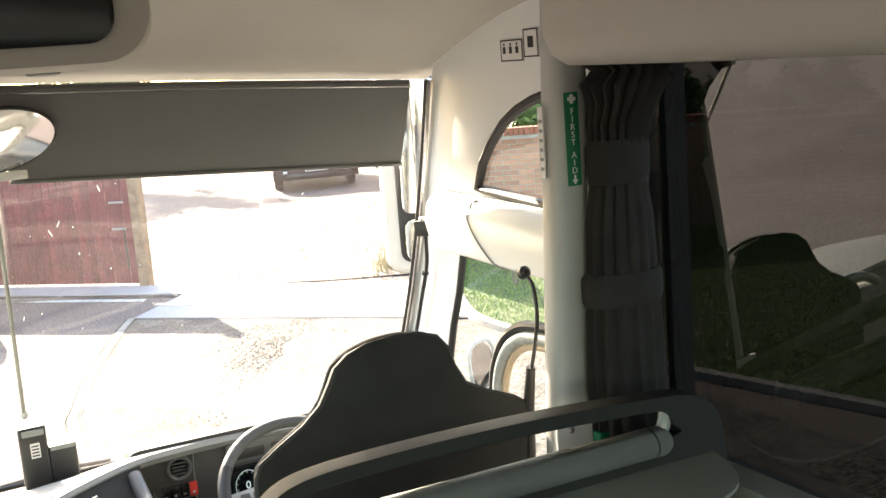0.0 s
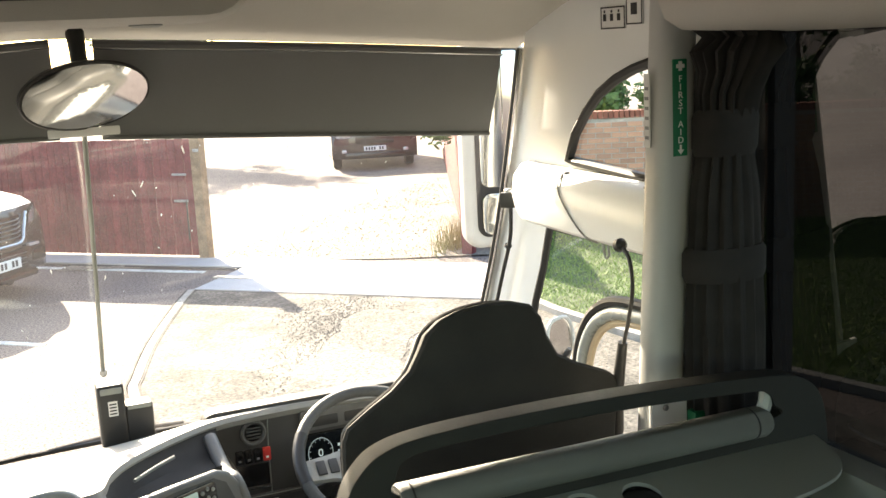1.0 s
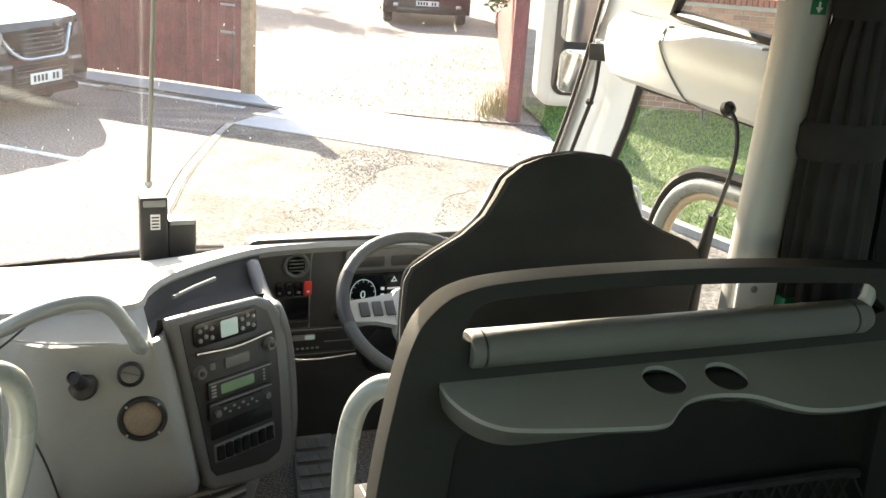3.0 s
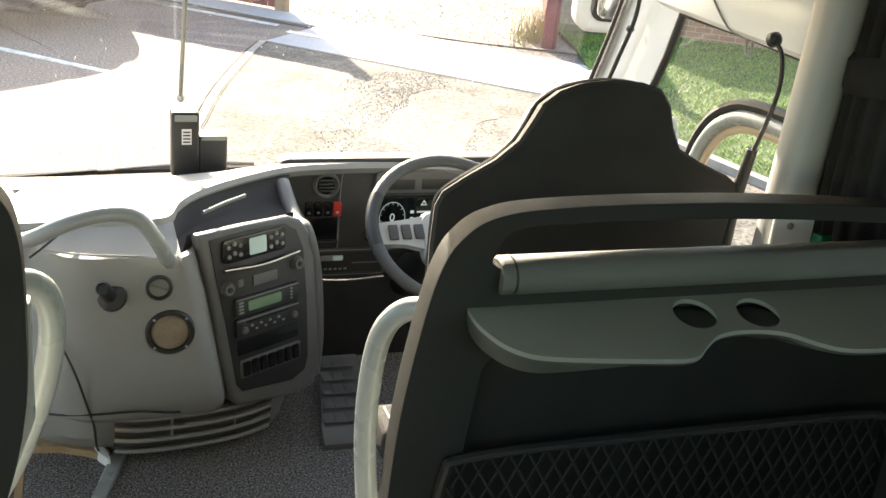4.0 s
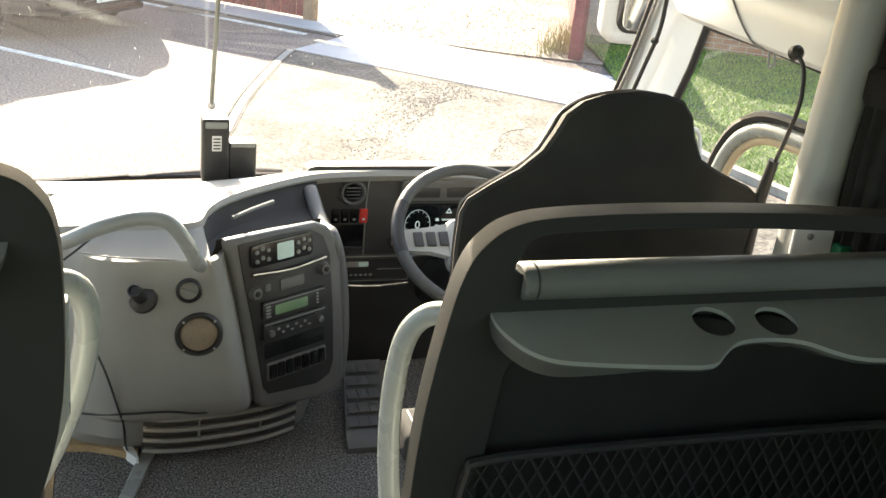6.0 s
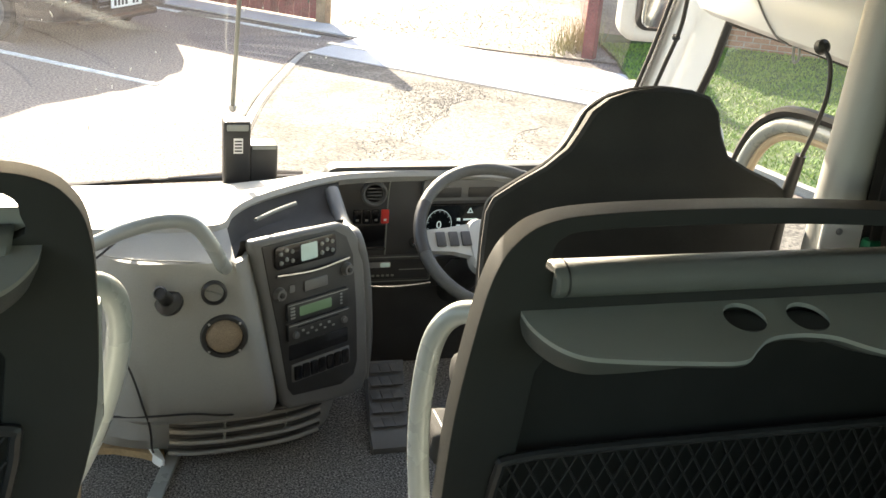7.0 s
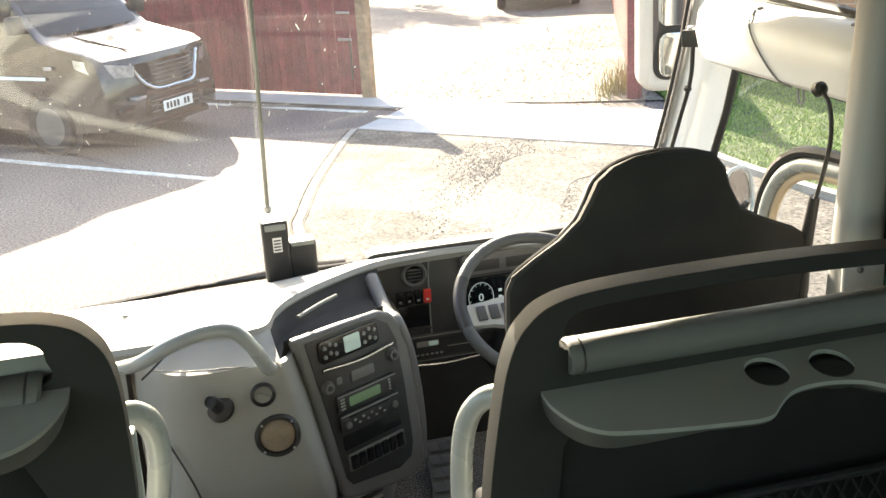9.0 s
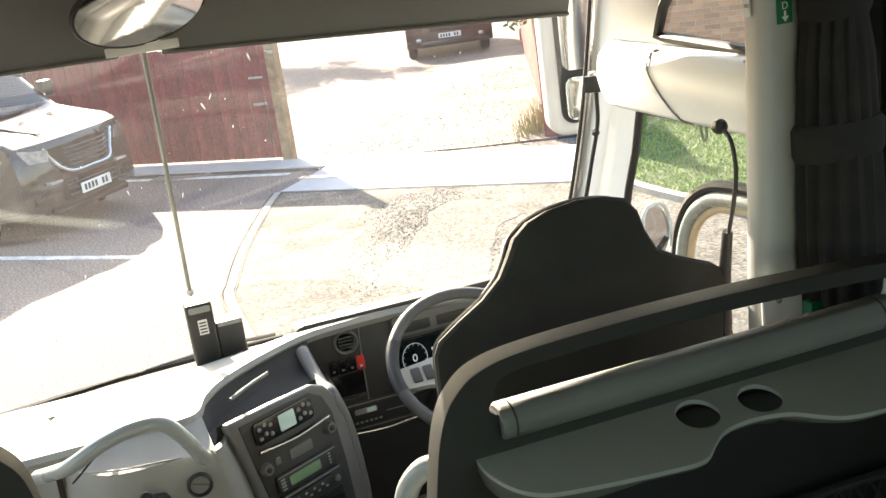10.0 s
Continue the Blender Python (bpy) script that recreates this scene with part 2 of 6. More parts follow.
def tube(points, r, seg=10, n=8, closed=False, flat=1.0):
    """A round bar along a smooth line; r: one radius or one for each end."""
    c = curve(points, n, closed) if n > 1 else [Vector(p) for p in points]
    k = len(c)
    rings, up = [], None
    for i, p in enumerate(c):
        d = (c[(i + 1) % k] - c[i - 1] if closed else c[min(i + 1, k - 1)] - c[max(i - 1, 0)]).normalized()
        if up is None:
            up = d.orthogonal().normalized()
        up = (up - d * up.dot(d)).normalized()
        side = d.cross(up)
        rad = r if isinstance(r, (int, float)) else r[0] + (r[1] - r[0]) * i / max(1, k - 1)
        rings.append([p + (up * math.cos(2 * math.pi * j / seg) * flat + side * math.sin(2 * math.pi * j / seg)) * rad for j in range(seg)])
    if closed:
        rings.append(rings[0])
        bm = loft(rings, True, False)
        bmesh.ops.remove_doubles(bm, verts=bm.verts, dist=1e-6)
        return bm
    return loft(rings)


def plate(outline, holes, place, thick, bev=0.0, seg=2):
    """A slab from a flat outline with holes. place(u, v, w) gives the point of the world; w runs through the thickness."""
    bm = bmesh.new()
    for loop in [outline] + list(holes):
        vs = [bm.verts.new((p[0], p[1], 0)) for p in loop]
        for i in range(len(vs)):
            bm.edges.new((vs[i], vs[(i + 1) % len(vs)]))
    bmesh.ops.triangle_fill(bm, use_beauty=True, edges=bm.edges[:], normal=(0, 0, 1))
    if not holes:
        bmesh.ops.dissolve_limit(bm, angle_limit=0.01, verts=bm.verts, edges=bm.edges)
    got = bmesh.ops.extrude_face_region(bm, geom=bm.faces[:])
    for v in got["geom"]:
        if isinstance(v, bmesh.types.BMVert):
            v.co.z = thick
    bmesh.ops.recalc_face_normals(bm, faces=bm.faces)
    bevelled(bm, bev, seg, 50)
    for v in bm.verts:
        v.co = place(*v.co)
    return bm


def lathe(profile, m, seg=24):
    """A turned shape: (radius, height) pairs about the z axis of m."""
    rings = [[m @ Vector((r * math.cos(2 * math.pi * j / seg), r * math.sin(2 * math.pi * j / seg), h)) for j in range(seg)] for r, h in profile]
    return loft(rings)


def join(*bms):
    out = bmesh.new()
    for b in bms:
        me = bpy.data.meshes.new("t")
        b.to_mesh(me)
        b.free()
        out.from_mesh(me)
        bpy.data.meshes.remove(me)
    return out


def frame_at(origin, u, v):
    """A place function for plates: u along, v up, w out of the surface."""
    o, u, v = Vector(origin), Vector(u).normalized(), Vector(v).normalized()
    w = u.cross(v).normalized()
    return lambda a, b, c: o + u * a + v * b + w * c


def frame_matrix(origin, u, v):
    u, v = Vector(u).normalized(), Vector(v).normalized()
    w = u.cross(v).normalized()
    return Matrix.Translation(origin) @ Matrix((u, v, w)).transposed().to_4x4()


def rounded(x0, y0, x1, y1, r, n=5):
    out = []
    for cx, cy, a in ((x1 - r, y1 - r, 0), (x0 + r, y1 - r, 90), (x0 + r, y0 + r, 180), (x1 - r, y0 + r, 270)):
        for i in range(n + 1):
            t = radians(a + 90 * i / n)
            out.append((cx + r * math.cos(t), cy + r * math.sin(t)))
    return out


def circle(cx, cy, r, n=24):
    return [(cx + r * math.cos(2 * math.pi * i / n), cy + r * math.sin(2 * math.pi * i / n)) for i in range(n)]


def text_mesh(body, size, m, squeeze=1.0):
    c = bpy.data.curves.new("t", "FONT")
    c.body, c.size, c.align_x, c.align_y = body, size, "CENTER", "CENTER"
    c.extrude = 0.0004
    ob = bpy.data.objects.new("t", c)
    scene.collection.objects.link(ob)
    me = bpy.data.meshes.new_from_object(ob)
    bm = bmesh.new()
    bm.from_mesh(me)
    bm.transform(m @ Matrix.Diagonal((squeeze, 1, 1, 1)))
    bpy.data.objects.remove(ob)
    bpy.data.curves.remove(c)
    return bm


def at(o, d):
    return (o[0] + d[0], o[1] + d[1], o[2] + d[2])


# ---- the coach: shell ----
MID = 0.18


def header_z(x):
    return 2.765 - 0.07 * min(1.2, abs(x - MID) / 1.1) ** 1.2


def screen_y(x, z):
    """The raked, bowed windscreen."""
    return 2.83 + (2.67 - z) * 0.39 + 0.3 * (1 - min(1.0, ((x - MID) / 1.1)) ** 2)


def yplane(y):
    return frame_at((0, y, 0), (1, 0, 0), (0, 0, 1))


def xplane(x):
    return frame_at((x, 0, 0), (0, 1, 0), (0, 0, 1))


# side wall with the arched quarter light and the driver's window
quarter = [(2.555, 2.425), (2.52, 2.49), (2.47, 2.54), (2.41, 2.585), (2.34, 2.618), (2.27, 2.64), (2.15, 2.665), (2.06, 2.67), (2.06, 2.40), (2.15, 2.408)]
lower = [(2.66, 2.255), (2.70, 2.14), (2.75, 2.04), (2.84, 1.80), (2.92, 1.56), (2.06, 1.56), (2.06, 2.27)]
wall_outline = [(2.00, 0.4), (3.42, 0.4), (3.40, 1.2), (3.27, 1.6), (3.04, 2.0), (2.92, 2.25), (2.83, 2.5), (2.77, 2.69), (2.70, 2.84), (2.5, 3.0), (2.0, 3.05)]
structure("wall_right", plate(wall_outline, [quarter, lower], xplane(1.31), 0.014, 0.004), WHITE, "white moulded front corner panel with arched quarter light")
BACK = -7.0
left_outline = [(BACK, 0.4), (3.42, 0.4), (3.28, 1.6), (2.93, 2.25), (2.79, 2.69), (2.5, 3.0), (BACK, 3.05)]
left_hole = [(0.75, 2.0), (2.55, 2.0), (2.38, 2.7), (0.75, 2.72)]
bays = [[(y, 2.0), (y + 1.4, 2.0), (y + 1.4, 2.72), (y, 2.72)] for y in (-6.8, -5.3, -3.8, -2.3, -0.8)]
door_hole = [(1.9, 0.75), (2.95, 0.75), (2.85, 1.9), (1.9, 1.9)]
structure("wall_left", plate(left_outline, [left_hole, door_hole] + bays, xplane(-1.0), 0.05), PALE, "pale coach side wall")
structure("wall_rear", plate([(-1.0, 0.4), (1.5, 0.4), (1.5, 3.1), (-1.0, 3.1)], [[(-0.7, 1.9), (1.2, 1.9), (1.2, 2.75), (-0.7, 2.75)]], yplane(BACK), 0.05), PALE, "rear wall of the saloon with its window")
# saloon side behind the pillar, wider than the front corner
structure("wall_saloon", plate([(BACK, 0.4), (2.0, 0.4), (2.0, 3.05), (BACK, 3.05)], [[(0.6, 1.9), (1.98, 1.9), (1.98, 2.76), (0.6, 2.76)]] + bays, xplane(1.44), 0.05, 0.0), PALE, "saloon side wall below the tinted window")
structure("wall_return", box((1.30, 2.02, 0.4), (1.45, 2.035, 3.05)), PALE)
structure("trim_sill", box((1.345, BACK, 1.86), (1.44, 1.96, 1.95), 0.02), TRAY, "grey window sill ledge")

# ceiling: header above the windscreen, sweeping up to the saloon roof
rows = []
for i in range(25):
    x = -1.02 + 2.36 * i / 24
    side = max(0.0, abs(x - MID) - 0.75) / 0.45
    col = []
    for k in range(12):
        t = k / 11
        y = 2.80 - 1.0 * t
        z = header_z(x) + 0.22 * math.sin(min(1, t * 1.3) * math.pi / 2) * (1 - 0.25 * side)
        col.append((x, y + 0.06 * (1 - t), z))
    col.append((x, BACK, 3.0 - 0.05 * side))
    col += [(x, BACK, 3.1), (x, 2.9, 3.1)]
    rows.append(col)
structure("ceiling", loft(rows), CEILING, "warm grey moulded ceiling and windscreen header")
structure("ceiling_duct", loft([[(x, y, z) for x, z in ((1.44, 2.70), (1.16, 2.715), (1.125, 2.735), (1.11, 2.77), (1.12, 3.0), (1.44, 3.0))] for y in (BACK, 1.80, 1.86, 1.885)]), CEILING, "rounded underside of the luggage rack")
structure("ceiling_shelf_left", loft([[(x, y, z) for x, z in ((-1.0, 2.72), (-0.75, 2.735), (-0.70, 2.77), (-0.7, 3.0), (-1.0, 3.0))] for y in (BACK, 1.85)]), CEILING)

# floors
structure("floor", box((-1.0, BACK, 1.38), (1.47, 2.08, 1.45)), CARPET, "black flecked saloon carpet")
structure("floor_cab", box((-0.14, 2.09, 1.04), (1.28, 3.42, 1.12)), CARPET, "black flecked carpet of the driver's cab")
structure("floor_step", box((-1.0, 2.09, 0.76), (-0.15, 3.42, 0.84)), CARPET, "black flecked carpet of the entrance step")
structure("step_riser", box((-0.16, 2.09, 0.8), (-0.142, 3.3, 1.118)), WOOD)
structure("trim_riser", box((-1.0, 2.06, 0.8), (1.28, 2.08, 1.38)), BLACK)
structure("trim_nosing", loft([[(x - 0.019, y - 0.003, z0), (x + 0.019, y + 0.003, z0), (x + 0.019, y + 0.003, z1), (x + 0.015, y, z1 + 0.003), (x - 0.015, y, z1 + 0.003), (x - 0.019, y - 0.003, z1)] for x, y, z0, z1 in ((-0.095, 2.2, 1.10, 1.1265), (0.012, 2.60, 1.10, 1.1265), (0.08, 2.835, 1.10, 1.1265))]), SILVER, "pale metal step nosing")
structure("trim_wood", loft([[(x, y0, 1.06), (x, y0, 1.138), (x, y1, 1.138), (x, y1, 1.06)] for x, y0, y1 in ((-0.40, 2.86, 2.98), (-0.2, 2.855, 2.965), (-0.068, 2.84, 2.92), (0.0, 2.81, 2.89), (0.035, 2.785, 2.87), (0.05, 2.775, 2.85))]), WOOD, "oak look edge of the entrance step")
structure("trim_end_cap", loft([[(x - w, y, 1.12), (x + w, y, 1.12), (x + w * 0.8, y, 1.144), (x - w * 0.8, y, 1.144)] for x, y, w in ((0.016, 2.85, 0.006), (0.024, 2.82, 0.012), (0.036, 2.785, 0.012), (0.047, 2.757, 0.003))]), WHITE, "white nosing end cap")
structure("front_bulkhead", box((-1.0, 3.42, 0.4), (1.33, 3.5, 1.55)), BLACK)

# glass
def plane_sheet(loop, x):
    bm = bmesh.new()
    bm.faces.new([bm.verts.new((x, p[0], p[1])) for p in loop])
    return bm


ring = []
for k in range(27):
    z = 1.5 + 1.3 * k / 26
    belly = 0.14 * math.sin(math.pi * max(0.0, min(1.0, (z - 1.8) / 1.0)) ** 1.6)
    ring.append([(MID + 1.1 * a / 12, screen_y(MID + 1.1 * a / 12, z) + 0.03 + belly * (1 - (a / 12) ** 2), z) for a in range(-12, 13)])
pane = tagged(obj("window_1", loft(ring, False), SCREENPANE), "clear raked windscreen", kind="structure")
pane.visible_shadow = False


def pane_y(x, z):
    belly = 0.14 * math.sin(math.pi * max(0.0, min(1.0, (z - 1.8) / 1.0)) ** 1.6)
    u = (x - MID) / 1.1
    return screen_y(x, z) + 0.03 + belly * (1 - u * u)


rs = random.Random(5)
specks = bmesh.new()
for i in range(150):
    x, z, r, long = rs.uniform(-0.75, 1.1), rs.uniform(1.75, 2.55), rs.uniform(0.0008, 0.0026), rs.choice((1, 1, 1, 1.6, 5))
    tilt = rs.uniform(-0.5, 0.5)
    ring_ = []
    for k in range(7):
        a, q = 2 * math.pi * k / 7, rs.uniform(0.6, 1.2)
        du, dv = r * q * math.cos(a), r * q * math.sin(a) * long
        u, v = x + du + tilt * dv, z + dv
        ring_.append(specks.verts.new((u, pane_y(u, v) - 0.004, v)))
    specks.faces.new(ring_)
tagged(obj("dirt_specks", specks, PAPER, False), "pale insect marks and specks on the windscreen", kind="stuff")
for nm, o, x in (("window_2", quarter, 1.318), ("window_3", lower, 1.318)):
    g = structure(nm, plane_sheet(o, x), PANE, "clear side window")
    g.visible_shadow = False
leaning_pane = bmesh.new()
leaning_pane.faces.new([leaning_pane.verts.new((1.398 - 0.034 * (y - 1.3) - 0.0533 * (z - 2.4), y, z)) for y, z in ((0.6, 1.9), (1.98, 1.9), (1.98, 2.76), (0.6, 2.76))])
g = structure("window_4", leaning_pane, TINTED, "dark tinted saloon window")
g.visible_shadow = False
for nm, o, x in [("window_5", left_hole, -0.98), ("window_6", door_hole, -0.98)] + [("window_7", b, -0.98) for b in bays] + [("window_8", b, 1.445) for b in bays]:
    g = structure(nm, plane_sheet(o, x), PANE if nm in ("window_5", "window_6") else SALOONPANE)
    g.visible_shadow = nm not in ("window_5", "window_6")


def dense(loop, step=0.03):
    """The closed loop with points added on its long sides, so that corners stay tight."""
    out = []
    for a, b in zip(loop, loop[1:] + loop[:1]):
        a, b = Vector(a), Vector(b)
        n = max(1, int((b - a).length / step))
        out += [a.lerp(b, k / n) for k in range(n)]
    return out


def seal(name, loop, x, r, material=RUBBER):
    structure(name, tube(dense([(x, p[0], p[1]) for p in loop]), r, 8, 1, True), material, "black rubber window seal")


seal("trim_seal_quarter", quarter, 1.313, 0.012)
lowloop = [(2.66, 2.25), (2.70, 2.14), (2.75, 2.04), (2.84, 1.80), (2.9, 1.6), (2.5, 1.57), (2.07, 1.58), (2.07, 1.9), (2.07, 2.25), (2.4, 2.255)]
seal("trim_seal_side", lowloop, 1.313, 0.010)
structure("trim_screen_seal", tube([(1.30, 2.77, 2.69), (1.30, 2.83, 2.5), (1.30, 2.92, 2.25), (1.30, 3.04, 2.0), (1.30, 3.27, 1.6)], 0.009, 8, 6), RUBBER, "black windscreen seal")
structure("trim_screen_bead", tube([(1.297, 2.75, 2.69), (1.297, 2.81, 2.5), (1.297, 2.90, 2.25), (1.297, 3.02, 2.0), (1.297, 3.25, 1.6)], 0.006, 8, 6), SATIN, "bright bead beside the windscreen")

# hanging white beam between the two driver's windows
prof = [(1.309, 2.262), (1.275, 2.258), (1.243, 2.275), (1.232, 2.32), (1.24, 2.37), (1.27, 2.40), (1.309, 2.408)]
rings = []
for y, s, dz in ((2.775, 0.05, 0.02), (2.765, 0.45, 0.015), (2.735, 0.8, 0.01), (2.68, 1, 0), (2.4, 1, 0), (2.15, 1, 0), (2.07, 1, 0), (2.06, 0.9, 0)):
    rings.append([(1.309 - (1.309 - x) * s, y, 2.34 + (z - 2.34) * (0.55 + 0.45 * s) + dz) for x, z in prof])
beam = thing("window_beam", (1.28, 2.4, 2.265), "white moulded beam between the driver's side windows", "window trim")
part("moulding", loft(rings), WHITE, beam)
part("seam", tube([(1.268, 2.51, 2.40), (1.238, 2.48, 2.37), (1.231, 2.42, 2.32), (1.242, 2.37, 2.275), (1.27, 2.36, 2.258)], 0.0022, 6, 4), INKGREY, beam, "grey seam line")
for y in (2.5, 2.17):
    part("screw_cap", lathe([(0.007, 0), (0.007, 0.004), (0.003, 0.006)], frame_matrix((1.275, y, 2.40), (1, 0, 0), (0, 1, 0)), 12), INKGREY, beam, "grey screw cap")
part("hook", tube([(1.28, 2.335, 2.262), (1.28, 2.33, 2.235), (1.28, 2.345, 2.227), (1.28, 2.355, 2.26)], 0.003, 6, 4), TRAY, beam, "small grey hook")

# silver arch with tan trim inside the lower window
arch = [(2.515, 1.62), (2.505, 1.80), (2.492, 1.90), (2.47, 1.985), (2.425, 2.05), (2.36, 2.09), (2.29, 2.106), (2.18, 2.114), (2.06, 2.116)]


def arch_line(x, off):
    """The arch moved outwards, square to its own run."""
    out = []
    for i, (y, z) in enumerate(arch):
        a, b = arch[max(i - 1, 0)], arch[min(i + 1, len(arch) - 1)]
        d = Vector((b[0] - a[0], b[1] - a[1])).normalized()
        out.append((x, y + d.y * off, z - d.x * off))
    return out


ar = thing("window_arch", (1.27, 2.47, 1.56), "silver arched window surround with tan inner edge", "window trim")
part("surround", tube(arch_line(1.295, 0.0), 0.0165, 10, 6), SILVER, ar)
part("outer_edge", tube(arch_line(1.295, 0.027), 0.0125, 8, 6), RUBBER, ar, "black outer edge")
part("inner_edge", tube(arch_line(1.30, -0.023), 0.009, 8, 6), TAN, ar, "tan inner edge")
part("lower_leg", box((1.279, 2.497, 1.5), (1.309, 2.533, 1.66), 0.008), SILVER, ar)

# pillar between cab and saloon, with its signs
pil = thing("window_pillar", (1.23, 2.03, 1.12), "pale grey rounded pillar behind the driver's window", "pillar")
part("column", loft([[(cx, cy, z) for cx, cy in [(1.201 + 0.05 * (z - 2.3) + sx * (0.041 - r) + r * math.cos(a), 2.0 + sy * (0.034 - r) + r * math.sin(a)) for sx, sy, a0 in ((1, 1, 0), (-1, 1, 90), (-1, -1, 180), (1, -1, 270)) for r in (0.026,) for a in [radians(a0 + 22.5 * k) for k in range(5)]]] for z in (1.12, 1.8, 2.3, 2.84, 3.0)]), PALE, pil)
sg = thing("first_aid_sign", (1.232, 1.966, 2.49), "green vertical first aid sign with white letters", "sign")
part("backing", box((1.217, 1.964, 2.488), (1.247, 1.9695, 2.664), 0.001), GREEN, sg)
for i, ch in enumerate("FIRST"):
    part("letter", text_mesh(ch, 0.017, frame_matrix((1.232, 1.9632, 2.628 - 0.0145 * i), (1, 0, 0), (0, 0, 1))), PAPER, sg, "white letter", False)
for i, ch in enumerate("AID"):
    part("letter", text_mesh(ch, 0.017, frame_matrix((1.232, 1.9632, 2.546 - 0.0145 * i), (1, 0, 0), (0, 0, 1))), PAPER, sg, "white letter", False)
part("cross", join(box((1.2285, 1.9625, 2.643), (1.2355, 1.9642, 2.660)), box((1.2235, 1.9623, 2.648), (1.2405, 1.9640, 2.655))), PAPER, sg, "white cross", False)
part("arrow", plate([(0, 0), (0.007, 0.009), (0.002, 0.009), (0.002, 0.018), (-0.002, 0.018), (-0.002, 0.009), (-0.007, 0.009)], [], frame_at((1.232, 1.9642, 2.491), (1, 0, 0), (0, 0, 1)), 0.001), PAPER, sg, "white arrow", False)
sg.location.x -= 0.02
lb = thing("pillar_label", (1.2, 2.0, 2.5), "narrow white notice stuck on the pillar edge", "label")
part("sheet", box((1.1995, 1.994, 2.505), (1.2015, 2.012, 2.64)), PAPER, lb)
for k in range(6):
    part("print", box((1.1988, 1.997, 2.52 + 0.018 * k), (1.1994, 2.009, 2.526 + 0.018 * k)), INKGREY, lb)
lb.location.x -= 0.034

st = thing("capacity_sticker", (1.3070, 2.3, 2.72), "white sticker of black pictogram panels", "sticker")
for a, b, c, d in ((2.29, 2.725, 2.385, 2.772), (2.225, 2.732, 2.284, 2.792)):
    part("panel", box((1.3055, a, b), (1.3090, c, d), 0.0005), PAPER, st)
    part("rim", plate([(a, b), (c, b), (c, d), (a, d)], [[(a + .003, b + .003), (c - .003, b + .003), (c - .003, d - .003), (a + .003, d - .003)]], xplane(1.3048), 0.0008), INK, st, "black outline")
for k in range(3):
    y = 2.307 + 0.028 * k
    part("pictogram", join(box((1.3046, y, 2.742), (1.3052, y + 0.012, 2.757)), box((1.3046, y + 0.003, 2.759), (1.3052, y + 0.009, 2.765))), INK, st, "black pictogram")
part("pictogram", box((1.3046, 2.243, 2.752), (1.3052, 2.266, 2.776)), INK, st, "black pictogram")

# curtain gathered at the pillar
cur = thing("curtain", (1.31, 1.9, 1.7), "dark brown curtain gathered and tied beside the pillar", "curtain")


def pleated(levels, folds, deep):
    rings = []
    for z, y0, y1, thick in levels:
        r = []
        n = folds * 6
        for i in range(n):
            a = 2 * math.pi * i / n
            w = 1 + deep * math.sin(a * folds) + 0.4 * deep * math.sin(a * (folds * 2 + 1) + z * 9)
            r.append((1.30 + 1.5 * thick * w * math.cos(a), 1.95 + ((y0 + y1) / 2 - 1.91) * 0.55 + (y1 - y0) * 0.275 * w * math.sin(a), z))
        rings.append(r)
    return loft(rings)


part("upper_cloth", pleated([(2.735, 1.73, 1.94, 0.035), (2.715, 1.70, 1.965, 0.055), (2.70, 1.71, 1.95, 0.04), (2.675, 1.72, 1.97, 0.055), (2.64, 1.77, 1.965, 0.042), (2.6, 1.82, 1.97, 0.04), (2.56, 1.83, 1.975, 0.036), (2.53, 1.84, 1.975, 0.032)], 19, 0.13), CURTAIN, cur)
part("tie_band", pleated([(2.57, 1.825, 1.982, 0.04), (2.555, 1.82, 1.987, 0.045), (2.50, 1.83, 1.985, 0.045), (2.485, 1.84, 1.98, 0.04)], 5, 0.02), CURTAIN, cur, "flat cloth tie band")
part("lower_cloth", pleated([(2.49, 1.84, 1.978, 0.036), (2.42, 1.835, 1.985, 0.045), (2.3, 1.83, 1.99, 0.05), (2.15, 1.825, 2.0, 0.054), (2.0, 1.82, 2.005, 0.054), (1.7, 1.82, 2.005, 0.054)], 15, 0.085), CURTAIN, cur)
part("lower_band", pleated([(2.315, 1.825, 1.995, 0.054), (2.305, 1.82, 2.0, 0.06), (2.262, 1.82, 2.002, 0.06), (2.25, 1.825, 1.998, 0.056)], 5, 0.015), CURTAIN, cur, "flat cloth tie band")

# monitor housing at the middle of the ceiling
tv = thing("monitor_housing", (0.0, 2.3, 2.77), "grey moulded ceiling housing with a black screen", "monitor")
part("shell", loft([[(MID - 0.18 + (x - 0.0) * s, y, z) for x, z in rounded(-0.52, 2.772 + dz, 0.52, 3.06, 0.09, 6)] for y, s, dz in ((2.62, 0.8, 0.1), (2.52, 0.96, 0.03), (2.40, 1.0, 0.0), (2.26, 1.0, 0.0), (2.235, 0.985, 0.01))]), CEILING, tv)
part("screen", plate(rounded(-0.45, 2.815, 0.45, 3.04, 0.05), [], yplane(2.236), 0.012, 0.003), GLOSS, tv, "black glossy screen")
part("catch", lathe([(0.03, 0), (0.03, 0.003), (0.022, 0.006)], frame_matrix((0.33, 2.33, 2.7725), (1, 0, 0), (0, -1, 0)), 20), TRAY, tv, "oval finger catch")


